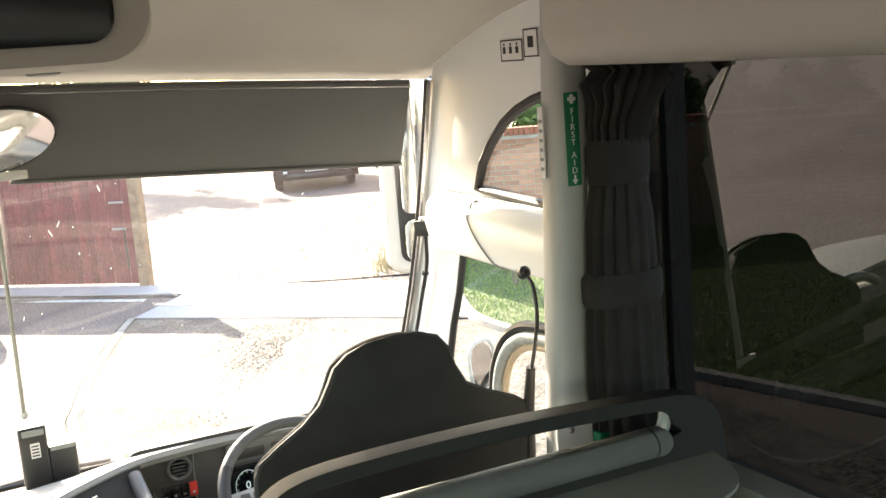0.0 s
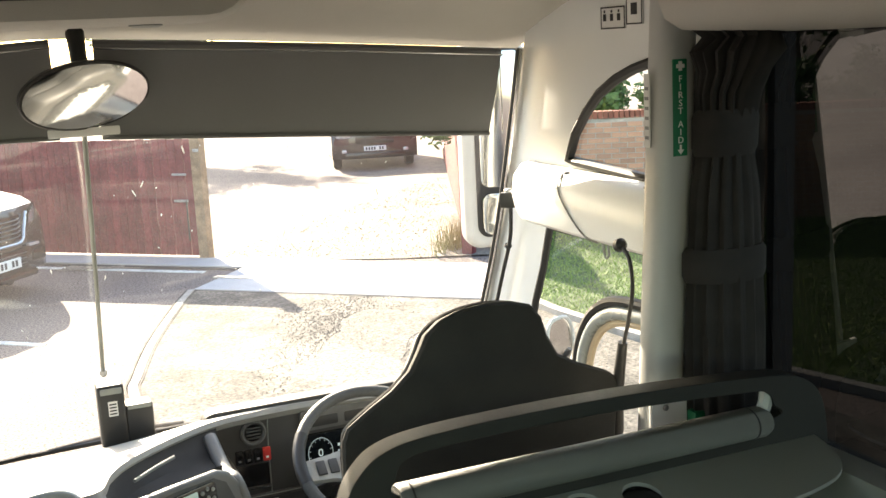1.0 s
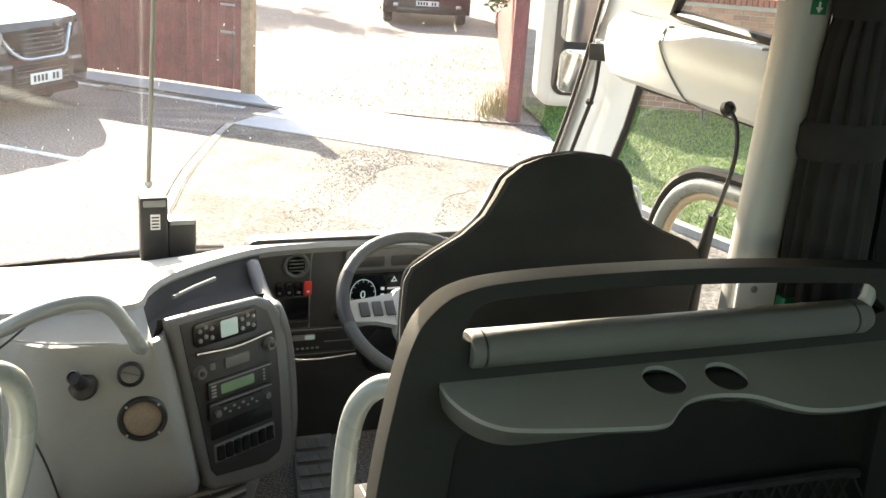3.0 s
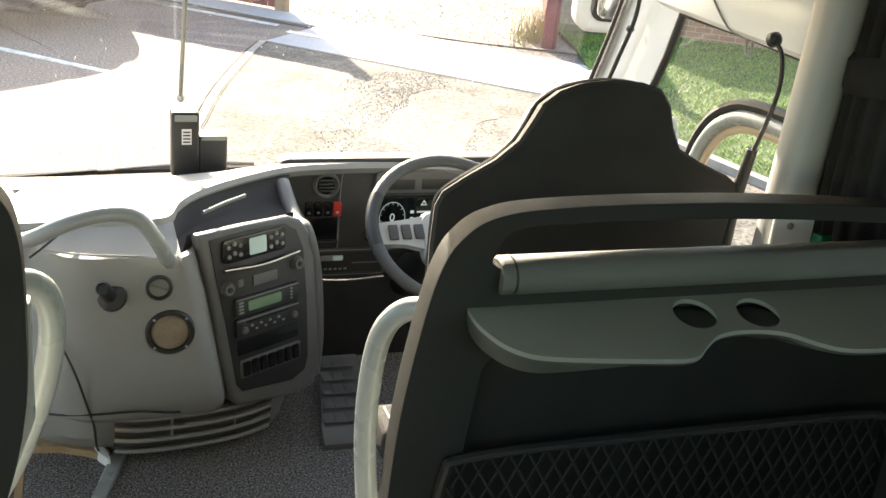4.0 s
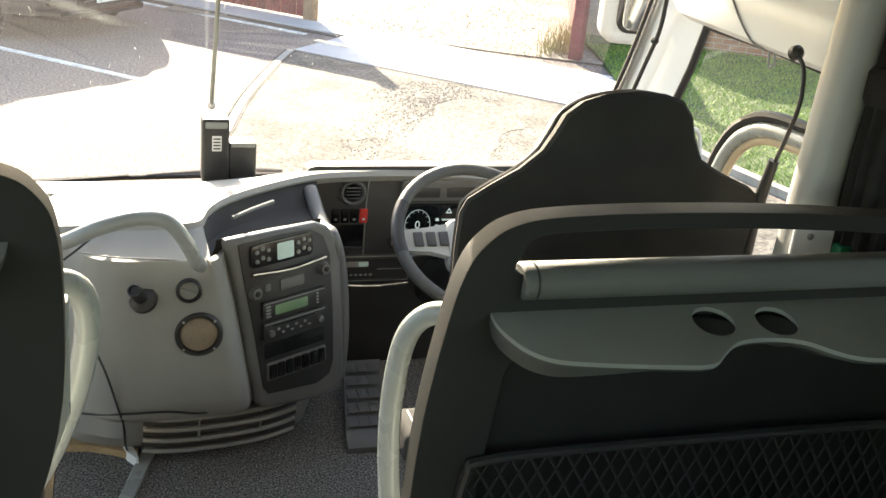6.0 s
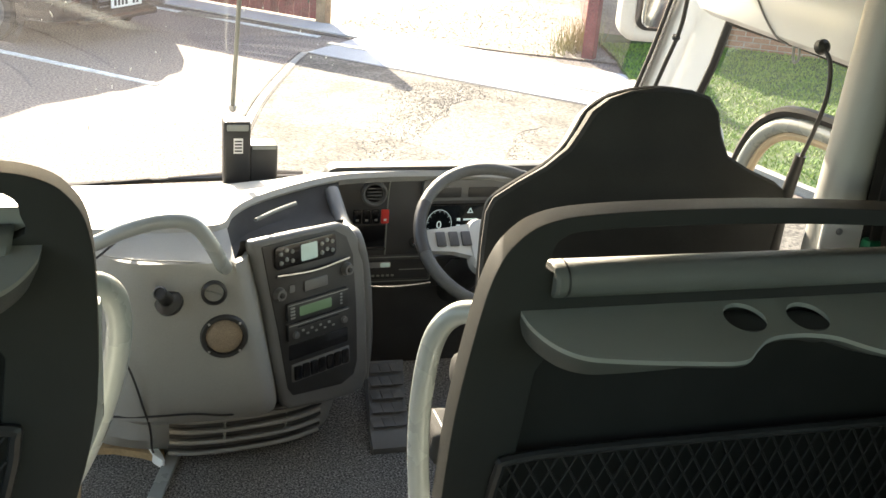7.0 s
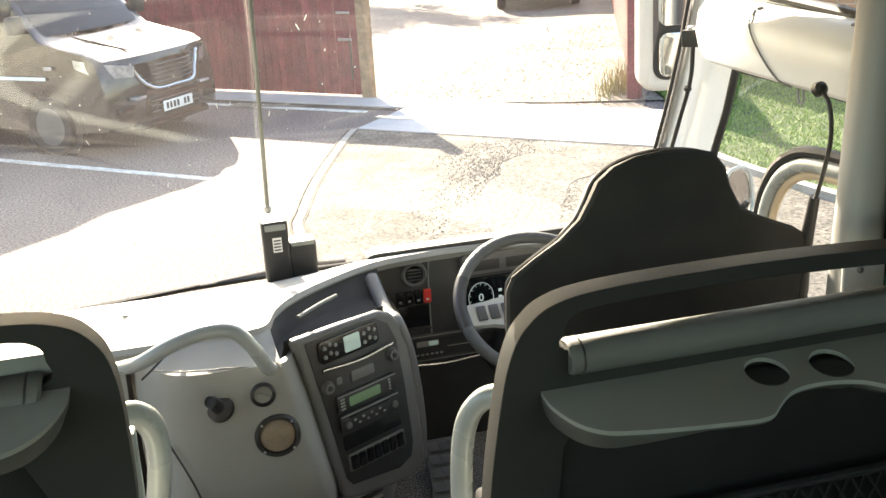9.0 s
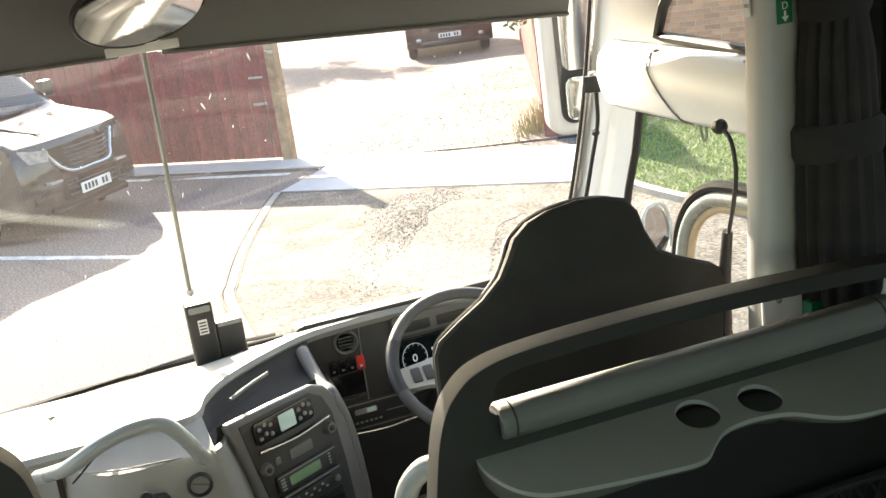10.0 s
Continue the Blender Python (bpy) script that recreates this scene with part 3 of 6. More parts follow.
# ---- blinds, mirror, camera ----
def blind(x0, x1, lean, name, label):
    b = thing(name, ((x0 + x1) / 2, 2.8, 2.5), label, "blind", "windscreen blinds")
    n = 14

    def zb(x):
        return 2.56 - 0.075 * max(0.0, (x - 0.07)) / 1.15
    cols = []
    for i in range(n + 1):
        x = x0 + (x1 - x0) * i / n
        xb = x - (lean if i == n else 0)
        y = 2.792
        zt = header_z(x) - 0.012
        cols.append([(x, y, zt), (x + (xb - x) * 0.5, y - 0.003, (zt + zb(x)) / 2), (xb, y, zb(xb)), (xb, y + 0.003, zb(xb)), (x, y + 0.003, zt)])
    part("cloth", loft(cols), BLIND, b)
    part("bottom_bar", tube([(x0, 2.79, zb(x0)), ((x0 + x1) / 2, 2.79, zb((x0 + x1) / 2)), (x1 - lean, 2.79, zb(x1))], 0.005, 8, 4), CONSOLE, b, "dark bottom bar")
    part("top_roller", tube([(x0, 2.80, header_z(x0) - 0.01), ((x0 + x1) / 2, 2.80, header_z((x0 + x1) / 2) - 0.01), (x1, 2.80, header_z(x1) - 0.01)], 0.008, 8, 4), CONSOLE, b, "dark roller")
    part("tension_wire", tube([(x0, 2.785, header_z(x0) - 0.022), ((x0 + x1) / 2, 2.785, header_z((x0 + x1) / 2) - 0.021), (x1, 2.785, header_z(x1) - 0.02)], 0.0022, 6, 4), SATIN, b, "thin bright wire")
    return b


rb = blind(0.278, 1.262, 0.045, "windscreen_blind", "grey cloth roller blind pulled partly down the windscreen")
part("side_wire", tube([(1.255, 2.79, 2.66), (1.257, 2.795, 2.48)], 0.002, 6, 1), SATIN, rb, "thin guide wire")
blind(-0.95, 0.19, 0.0, "windscreen_blind", "grey cloth roller blind on the entrance half")

mir = thing("interior_mirror", (0.245, 2.77, 2.76), "oval black framed interior mirror on a stalk", "mirror")
part("stalk", tube([(0.245, 2.80, 2.775), (0.245, 2.78, 2.74), (0.245, 2.765, 2.69)], (0.02, 0.017), 12, 4), PLASTIC, mir)
MN, MU = Vector((0.31, -0.862, -0.40)).normalized(), Vector((0.93, 0.307, 0.06)).normalized()
mm = frame_matrix((0.248, 2.745, 2.643), MU, MN.cross(MU))
part("shell", loft([[mm @ Vector((a * math.cos(t), b * math.sin(t), h)) for t in [2 * math.pi * k / 40 for k in range(40)]] for a, b, h in ((0.06, 0.03, -0.045), (0.115, 0.06, -0.035), (0.144, 0.077, -0.008), (0.148, 0.080, 0.004), (0.145, 0.077, 0.009), (0.140, 0.073, 0.008))]), BLACK, mir)
part("glass", loft([[mm @ Vector((0.140 * s * math.cos(t), 0.073 * s * math.sin(t), 0.0095 + 0.004 * (1 - s * s))) for t in [2 * math.pi * k / 40 for k in range(40)]] for s in (1, 0.97, 0.9, 0.8, 0.7, 0.6, 0.5, 0.4, 0.3, 0.2, 0.1, 0.02)]), MIRROR, mir, "convex mirror glass")
rod = thing("aerial_rod", (0.262, 3.3, 1.87), "thin grey metal rod hanging before the windscreen", "rod")
part("bar", tube([(0.243, 2.80, 2.60), (0.25, 3.0, 2.31), (0.26, 3.3, 1.88)], 0.0058, 10, 4), mat("dull grey rod", (0.3, 0.31, 0.28), 0.4, 0.5), rod)
part("tip", lathe([(0.004, -0.012), (0.010, -0.006), (0.010, 0.006), (0.004, 0.012)], frame_matrix((0.2605, 3.305, 1.872), (1, 0, 0), (0, 1, 0)), 14), GALV, rod, "round metal tip")
part("clamp", box((0.165, 2.768, 2.553), (0.315, 2.776, 2.572), 0.003), PAPER, rod, "pale clamp plate")

dc = thing("pillar_camera", (1.25, 2.8, 2.27), "small black box camera on the windscreen pillar", "camera")
cm = frame_matrix((1.272, 2.80, 2.305), (0.8, -0.6, 0), (0, 0.1, 1))
part("body", box((-0.022, -0.02, -0.022), (0.022, 0.02, 0.022), 0.004, cm), BLACK, dc)
part("cap", lathe([(0.012, 0.0), (0.012, 0.006), (0.008, 0.009)], frame_matrix((1.272, 2.80, 2.326), (1, 0, 0), (0, 1, 0)), 16), GALV, dc, "round metal cap")
part("cable", tube([(1.275, 2.80, 2.285), (1.285, 2.83, 2.2), (1.285, 2.88, 2.1), (1.285, 2.96, 1.95), (1.28, 3.1, 1.7)], 0.0055, 8, 6), BLACK, dc, "black cable")
part("clip", lathe([(0.009, -0.005), (0.011, 0), (0.009, 0.005)], frame_matrix((1.285, 2.845, 2.175), (1, 0, 0), (0, 1, 0.3)), 12), BLACK, dc)

mic = thing("gooseneck_microphone", (1.185, 2.16, 1.9), "black gooseneck microphone on a slim handle", "microphone")
part("handle", tube([(1.18, 2.155, 1.90), (1.18, 2.145, 1.99), (1.18, 2.122, 2.10)], (0.017, 0.010), 10, 4), BLACK, mic)
part("neck", tube([(1.18, 2.122, 2.09), (1.18, 2.10, 2.15), (1.18, 2.083, 2.22), (1.18, 2.092, 2.275), (1.18, 2.115, 2.297)], 0.0042, 8, 8), BLACK, mic)
part("head", lathe([(0.006, -0.014), (0.013, -0.008), (0.014, 0.004), (0.008, 0.012), (0.001, 0.014)], frame_matrix((1.18, 2.127, 2.30), (0, 0.4, 1), (1, 0, 0)), 14), BLACK, mic, "round foam head")
part("foot", tube([(1.18, 2.155, 1.91), (1.2, 2.16, 1.86), (1.27, 2.17, 1.84)], 0.012, 8, 4), BLACK, mic)
cord = thing("hanging_cord", (1.262, 2.12, 1.6), "thin black cord hanging beside the driver's window", "cord")
part("line", tube([(1.285, 2.15, 2.27), (1.285, 2.145, 2.1), (1.285, 2.13, 1.8), (1.285, 2.13, 1.57)], 0.0016, 6, 4), BLACK, cord)
part("weight", lathe([(0.002, 0), (0.004, 0.004), (0.002, 0.012)], frame_matrix((1.285, 2.13, 1.6), (1, 0, 0), (0, 1, 0)), 8), BLACK, cord)
no = thing("window_notice", (1.27, 2.12, 2.13), "white printed notice hung below the window beam", "notice")
part("sheet", box((1.298, 2.072, 2.125), (1.30, 2.128, 2.25)), PAPER, no)
for k in range(8):
    part("print", box((1.2972, 2.078, 2.137 + 0.013 * k), (1.2978, 2.122 - 0.008 * (k % 3), 2.142 + 0.013 * k)), INKGREY, no)
part("sheet", box((1.296, 2.11, 2.225), (1.2978, 2.175, 2.255)), PAPER, no)
part("print", box((1.2952, 2.118, 2.234), (1.2958, 2.167, 2.245)), INK, no)


# ---- partitions with trays, either side of the aisle ----
def partition(name, label, fx, dy, dz=0.0):
    """fx: where an x of the driver's side comes to stand."""
    base = (fx(0.9), 1.8 + dy, 1.45)
    p = thing(name, base, label, "partition", "front partitions")

    def pl(y):
        return lambda u, v, w: Vector((fx(u), y + dy + w, v))
    outer = [(0.416, 1.45), (0.421, 1.62), (0.432, 1.81), (0.456, 1.97), (0.475, 2.045), (0.499, 2.085), (0.54, 2.113), (0.62, 2.126), (0.80, 2.130), (1.0, 2.126), (1.2, 2.114), (1.30, 2.104), (1.35, 2.085), (1.38, 2.05), (1.395, 1.98), (1.40, 1.85), (1.40, 1.45)]
    gap = [(0.558, 2.04), (0.556, 2.07), (0.57, 2.092), (0.62, 2.102), (0.80, 2.105), (1.0, 2.1), (1.2, 2.088), (1.255, 2.08), (1.272, 2.055), (1.272, 2.03), (1.0, 2.028), (0.7, 2.032)]
    outer = [(q.x, q.y) for q in curve([(a, b, 0) for a, b in outer], 4)]
    gap = [(q.x, q.y) for q in curve([(a, b, 0) for a, b in gap], 4, True)]
    part("hoop", plate(outer, [gap, [(0.52, 1.5), (0.53, 1.70), (0.55, 1.88), (0.58, 1.93), (1.3, 1.93), (1.33, 1.88), (1.33, 1.5)]], pl(1.775), 0.046, 0.016, 4), PLASTIC, p)
    part("panel", plate([(0.45, 1.46), (0.46, 1.70), (0.49, 1.90), (0.55, 2.0), (1.3, 2.0), (1.36, 1.90), (1.37, 1.46)], [], pl(1.80), 0.015), BACKPANEL, p, "black back panel")
    rx = [0.560, 0.565, 0.9, 1.25, 1.262]
    part("padded_roll", loft([[(fx(x), 1.788 + dy + (r * 1.2) * math.cos(a), 2.024 + r * math.sin(a)) for a in [2 * math.pi * k / 20 for k in range(20)]] for x, r in zip(rx, (0.024, 0.0275, 0.028, 0.0275, 0.022))]), ROLL, p, "grey padded grab roll")
    for x in (0.578, 1.225):
        part("roll_seam", loft([[(fx(x + d), 1.788 + dy + (0.0283 * 1.2) * math.cos(a), 2.024 + 0.0283 * math.sin(a)) for a in [2 * math.pi * k / 20 for k in range(20)]] for d in (0, 0.003)]), BLACK, p)
    part("end_bracket", tube([(fx(1.245), 1.79 + dy, 2.03), (fx(1.262), 1.79 + dy, 2.05), (fx(1.268), 1.79 + dy, 2.085)], 0.013, 8, 4), SILVER, p, "bare metal end bracket")
    def shelf(y):
        """Height of the tray, which slopes towards the saloon."""
        return 1.968 + 0.24 * (y - 1.72)

    front = curve([(x, y, 0) for x, y in ((0.518, 1.80), (0.517, 1.775), (0.522, 1.74), (0.543, 1.70), (0.575, 1.675), (0.62, 1.664), (0.70, 1.653), (0.775, 1.645), (0.80, 1.644), (0.822, 1.649), (0.845, 1.668), (0.868, 1.684), (0.89, 1.691), (0.921, 1.693), (0.955, 1.690), (0.99, 1.680), (1.02, 1.660), (1.05, 1.644), (1.09, 1.636), (1.16, 1.635), (1.25, 1.645), (1.32, 1.665), (1.355, 1.70), (1.365, 1.75), (1.362, 1.80))], 4)
    tray = [(q.x, q.y) for q in front]
    cups = ((0.859, 1.735), (0.964, 1.729))
    t = part("tray", plate(tray, [circle(x, y, 0.033, 28) for x, y in cups], lambda u, v, w: Vector((fx(u), v + dy, shelf(v) - w)), 0.007, 0.003, 3), TRAY, p, "grey tray with a shaped front")
    # rounded lip that turns down under the tray, deepest at the end beside the aisle
    lip_rings = []
    for q in front:
        deep = 0.016 + 0.034 * max(0.0, min(1.0, (0.72 - q.x) / 0.2))
        mid = Vector((0.80 + (q.x - 0.80) * 0.98, q.y + 0.004))
        low = Vector((q.x + 0.025 * max(-1.0, min(1.0, (0.75 - q.x) / 0.2)), min(1.80, q.y + 0.03)))
        lip_rings.append([(fx(q.x), q.y + dy + 0.001, shelf(q.y) - 0.004), (fx(q.x), q.y + dy, shelf(q.y) - deep * 0.35), (fx(mid.x), mid.y + dy, shelf(q.y) - deep * 0.75), (fx(low.x), low.y + dy, shelf(q.y) - deep)])
    part("tray_lip", loft(lip_rings, False), LIPGREY, p, "rounded lip under the tray")
    part("tray_back", loft([[(fx(x), 1.795 + dy, 1.98), (fx(x), 1.80 + dy, 1.99), (fx(x), 1.802 + dy, 2.02)] for x in (0.52, 0.7, 0.9, 1.1, 1.3, 1.36)], False), TRAY, p)
    for x, y in cups:
        part("cup_holder", lathe([(0.0335, 0.0), (0.032, -0.022), (0.002, -0.024)], Matrix.Translation((fx(x), y + dy, shelf(y) - 0.006)), 24), BLACK, t, "black cup holder")
    # string pocket
    part("net_frame", tube([(fx(0.47), 1.78 + dy, 1.47), (fx(0.495), 1.775 + dy, 1.62), (fx(0.508), 1.77 + dy, 1.715), (fx(0.53), 1.77 + dy, 1.735), (fx(0.7), 1.77 + dy, 1.742), (fx(1.2), 1.77 + dy, 1.742), (fx(1.3), 1.77 + dy, 1.735)], 0.0085, 8, 5), BLACK, p, "black pocket frame")
    strands = []
    for i in range(46):
        x = 0.36 + 0.031 * i
        for s in (1, -1):
            a, b = Vector((x, 1.773, 1.735)), Vector((x + s * 0.16, 1.773, 1.46))
            pts = []
            for k in range(7):
                q = a.lerp(b, k / 6)
                if 0.505 - (1.735 - q.z) * 0.12 < q.x < 1.32:
                    pts.append((fx(q.x), q.y + dy - 0.012 * math.sin(k / 6 * math.pi), q.z))
            if len(pts) > 1:
                strands.append(tube(pts, 0.0024, 5, 1))
    part("net", join(*strands), NETTING, p, "black stretch net")
    # painted grab hoop at the aisle end
    h = part("grab_hoop", tube([(fx(0.50), 1.90 + dy, 1.92), (fx(0.46), 1.93 + dy, 1.905), (fx(0.432), 1.945 + dy, 1.86), (fx(0.42), 1.95 + dy, 1.77), (fx(0.42), 1.95 + dy, 1.65), (fx(0.432), 1.94 + dy, 1.48), (fx(0.44), 1.93 + dy, 1.2)], 0.0185, 12, 6), SILVER, p, "pale silver painted grab rail")
    part("flange", plate([(0.416, 1.46), (0.43, 1.75), (0.462, 1.92), (0.475, 1.92), (0.475, 1.46)], [], pl(1.84), 0.03, 0.006), SILVER, p, "pale silver side flange")
    return p


driver_part = partition("driver_partition", "dark partition with tray, net and grab roll behind the driver", lambda x: x, 0.0)
for o in driver_part.children:
    if o.name.startswith(("grab_hoop", "flange")):
        o.data.transform(Matrix.Translation((0.014, 0, 0)))
left_part = partition("entrance_partition", "dark partition with tray, net and grab roll beside the entrance", lambda x: 0.398 - x, -0.03)
lean = Matrix.Identity(4)
lean[0][2], lean[0][3], lean[2][3] = 0.18, -0.18 * 1.865, 0.085
for o in left_part.children_recursive:
    o.data.transform(lean)
    for v in o.data.vertices:
        low = max(0.0, 1.93 - v.co.z)
        v.co.x -= 0.5 * low * low + (0.0 if o.name.startswith(("grab_hoop", "flange")) else 0.018)
    if o.name.startswith(("tray", "cup_holder", "net")):
        o.data.transform(Matrix.Translation((0, 0, 0.05)))

# ---- driver's seat ----
seat = thing("driver_seat", (0.88, 2.4, 1.12), "black cloth driver's seat with integral headrest", "seat")
back = [(0.60, 1.56), (0.578, 1.80), (0.574, 1.93), (0.576, 2.0), (0.588, 2.026), (0.63, 2.054), (0.68, 2.083), (0.718, 2.116), (0.738, 2.15), (0.754, 2.182), (0.785, 2.206), (0.83, 2.22), (0.885, 2.226), (0.94, 2.222), (0.98, 2.21), (1.005, 2.18), (1.018, 2.14), (1.04, 2.10), (1.085, 2.075), (1.15, 2.048), (1.175, 2.03), (1.182, 2.0), (1.175, 1.93), (1.165, 1.80), (1.14, 1.56)]


def sb(u, v, w):
    return Vector((0.93 + (u - 0.93) * (1 - 1.1 * w), 2.13 + w + (2.05 - v) * 0.02, v - 0.33 * w))


part("back_shell", plate(back, [], sb, 0.055, 0.02, 3), FABRIC, seat)
part("front_cushion", plate(back, [], lambda u, v, w: sb(u, v, 0.052 + w), 0.09, 0.03, 3), PIPING, seat, "grey vinyl side of the backrest")
part("front_panel", plate([(0.68, 1.60), (0.66, 1.95), (0.70, 2.03), (0.78, 2.10), (0.98, 2.10), (1.05, 2.03), (1.09, 1.95), (1.07, 1.60)], [], lambda u, v, w: sb(u, v, 0.141 + w), 0.012, 0.005), FABRIC, seat, "black front panel")
for k in range(-3, 9):
    for lean_ in (1, -1):
        ends = [(0.77 + 0.22 * a, 1.64 + 0.055 * k + 0.30 * (a if lean_ > 0 else 1 - a)) for a in (0, 0.25, 0.5, 0.75, 1)]
        ends = [sb(u, v, 0.1545) for u, v in ends if 1.62 < v < 2.09]
        if len(ends) > 1:
            part("quilt_stitch", tube(ends, 0.0035, 5, 1), PAPER, seat, "white diamond stitching")
part("piping", tube([sb(x, z, 0.05) for x, z in back[1:-1]], 0.005, 6, 3), BLACK, seat, "black piping")
part("cushion", box((0.68, 2.24, 1.41), (1.13, 2.58, 1.50), 0.04, None, 4), FABRIC, seat)
part("side_bolster", box((0.56, 2.25, 1.40), (0.625, 2.37, 1.475), 0.02, None, 3), FABRIC, seat, "black stitched seat edge")
part("pedestal", box((0.70, 2.25, 1.12), (1.1, 2.55, 1.42), 0.03), BLACK, seat)
part("stitching", tube([(0.585, 2.27, 1.4752), (0.585, 2.31, 1.4755), (0.585, 2.35, 1.4752)], 0.002, 6, 3), PAPER, seat, "white stitching")

# ---- first aid box by the pillar foot ----
fa = thing("first_aid_box", (1.24, 2.03, 1.86), "green first aid holder fixed on the pale side wall", "first aid kit")
part("case", box((1.212, 1.925, 1.88), (1.242, 1.953, 2.005), 0.008), GREEN, fa)
part("plate", box((1.135, 1.954, 1.80), (1.36, 1.964, 2.045), 0.004), WHITE, fa, "white backing plate")
part("screw", lathe([(0.006, 0), (0.006, 0.003), (0.002, 0.005)], frame_matrix((1.165, 1.953, 2.015), (1, 0, 0), (0, 0, 1)), 12), GALV, fa)
part("strap", box((1.245, 1.92, 1.975), (1.34, 1.953, 2.03), 0.008), BLACK, fa)

# ---- dashboard ----
PO, PU, PV = (0.23, 2.70, 1.5), (0.876, 0.483, 0), (-0.048, 0.088, 0.995)
pp = frame_at(PO, PU, PV)
PM = frame_matrix(PO, PU, PV)
dash = thing("dashboard", (0.2, 3.0, 1.12), "grey moulded coach dashboard with charcoal driver's console", "dashboard")
lip = curve([(-1.0, 2.95, 1.675), (-0.5, 2.91, 1.685), (-0.25, 2.86, 1.70), (-0.1, 2.795, 1.726), (0.0, 2.77, 1.737), (0.1, 2.76, 1.741), (0.185, 2.77, 1.742), (0.222, 2.88, 1.735), (0.275, 2.965, 1.732), (0.37, 3.046, 1.732), (0.502, 3.133, 1.73), (0.62, 3.165, 1.728), (0.80, 3.18, 1.725), (1.0, 3.17, 1.72), (1.26, 3.12, 1.71)], 5)
LIPX, LIPY, LIPZ = [p.x for p in lip], [p.y for p in lip], [p.z for p in lip]


def lip_at(x):
    return Vector((x, float(np.interp(x, LIPX, LIPY)), float(np.interp(x, LIPX, LIPZ))))


def dash_z(x, y):
    """Height of the dashboard top."""
    p = lip_at(x)
    yf = min(screen_y(x, 1.62) + 0.02, 3.37)
    t = max(0.0, min(1.0, (y - p.y - 0.01) / (yf - p.y - 0.01)))
    return p.z + (1.635 - p.z) * t ** 1.5 + 0.004 * math.sin(t * math.pi)


cols = []
for p in lip:
    yf = min(screen_y(p.x, 1.62) + 0.02, 3.37)
    col = [(p.x, p.y + 0.012, p.z - 0.03), (p.x, p.y, p.z - 0.012), (p.x, p.y + 0.01, p.z)]
    for k in range(1, 9):
        y = p.y + 0.01 + (yf - p.y - 0.01) * k / 8
        col.append((p.x, y, dash_z(p.x, y)))
    cols.append(col)
part("top", loft(cols, False), DASH, dash, "grey grained dashboard top")
plan = curve([(-0.16, 3.2, 0), (-0.13, 2.86, 0), (-0.085, 2.72, 0), (-0.02, 2.662, 0), (0.08, 2.65, 0), (0.185, 2.653, 0), (0.226, 2.68, 0), (0.255, 2.735, 0), (0.37, 2.82, 0), (0.50, 2.895, 0), (0.54, 2.93, 0), (0.56, 3.0, 0), (0.56, 3.2, 0)], 5)
cols = []
for q in plan:
    w = max(0.0, min(1.0, (q.x - 0.06) / 0.12)) * max(0.0, min(1.0, (0.40 - q.x) / 0.12))

    def inset(s, z):
        return (0.2 + (q.x - 0.2) * s + 0.074 * w * max(0.0, 1.68 - z) / 0.37, 3.1 + (q.y - 3.1) * s, z)
    dip = 0.03 * max(0.0, 0.2 - q.x)
    col = [inset(0.90, 1.285 - dip), inset(0.975, 1.315 - dip), inset(0.995, 1.36), inset(1.0, 1.45), inset(1.0, 1.53), inset(0.998, 1.60)]
    if q.x < 0.2 and q.y < 3.1:
        e = lip_at(q.x)
        e.y = max(e.y, q.y + 0.02)
        a = Vector(inset(0.985, 1.655))
        b = Vector(inset(0.955, 1.692))
        col += [a, b, b.lerp(e, 0.5) + Vector((0, 0.004, -0.008)), e + Vector((0, 0.003, -0.010)), e + Vector((0, 0.012, -0.016))]
    else:
        drop = 0.09 * max(0.0, min(1.0, (q.x - 0.40) / 0.08)) if q.x > 0.2 else 0.0
        col += [inset(0.99, 1.655 - drop / 2), inset(0.985, 1.68 - drop), inset(0.98, 1.69 - drop), inset(0.95, 1.69 - drop), inset(0.90, 1.685 - drop)]
    cols.append(col)
part("centre_body", loft(cols, False), DASH, dash, "grey grained centre moulding")
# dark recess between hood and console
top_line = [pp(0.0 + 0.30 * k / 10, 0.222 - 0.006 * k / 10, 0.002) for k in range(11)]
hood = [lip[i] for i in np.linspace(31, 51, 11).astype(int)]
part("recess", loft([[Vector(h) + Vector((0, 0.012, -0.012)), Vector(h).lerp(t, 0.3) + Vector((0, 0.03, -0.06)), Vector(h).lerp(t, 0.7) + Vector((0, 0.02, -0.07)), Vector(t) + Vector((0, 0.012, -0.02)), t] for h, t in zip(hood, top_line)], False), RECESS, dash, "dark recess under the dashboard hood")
part("recess_slot", tube([(0.275, 2.895, 1.705), (0.33, 2.945, 1.709), (0.385, 2.985, 1.713)], 0.005, 8, 4), TRAY, dash, "pale slot")
# left lower panels and seams
part("entrance_face", loft([[(-1.0, 2.955, 1.66), (-1.0, 2.93, 1.3), (-1.0, 3.0, 0.85)], [(-0.4, 2.905, 1.68), (-0.4, 2.88, 1.3), (-0.4, 2.95, 0.9)], [(-0.14, 2.83, 1.71), (-0.15, 2.83, 1.3), (-0.2, 2.9, 1.0)]], False), DASH, dash)
kick = [[(-0.14, 2.93, 1.12), (-0.085, 2.88, 1.12), (-0.03, 2.855, 1.12), (0.02, 2.84, 1.12), (0.06, 2.835, 1.12)], [(-0.135, 2.83, 1.22), (-0.085, 2.77, 1.22), (-0.03, 2.74, 1.22), (0.02, 2.725, 1.22), (0.06, 2.725, 1.22)]] + [[(-0.13, 2.80, z), (-0.085, 2.76, z), (-0.03, 2.74, z), (0.02, 2.70, z), (0.06, 2.71, z)] for z in (1.30, 1.34, 1.40)]
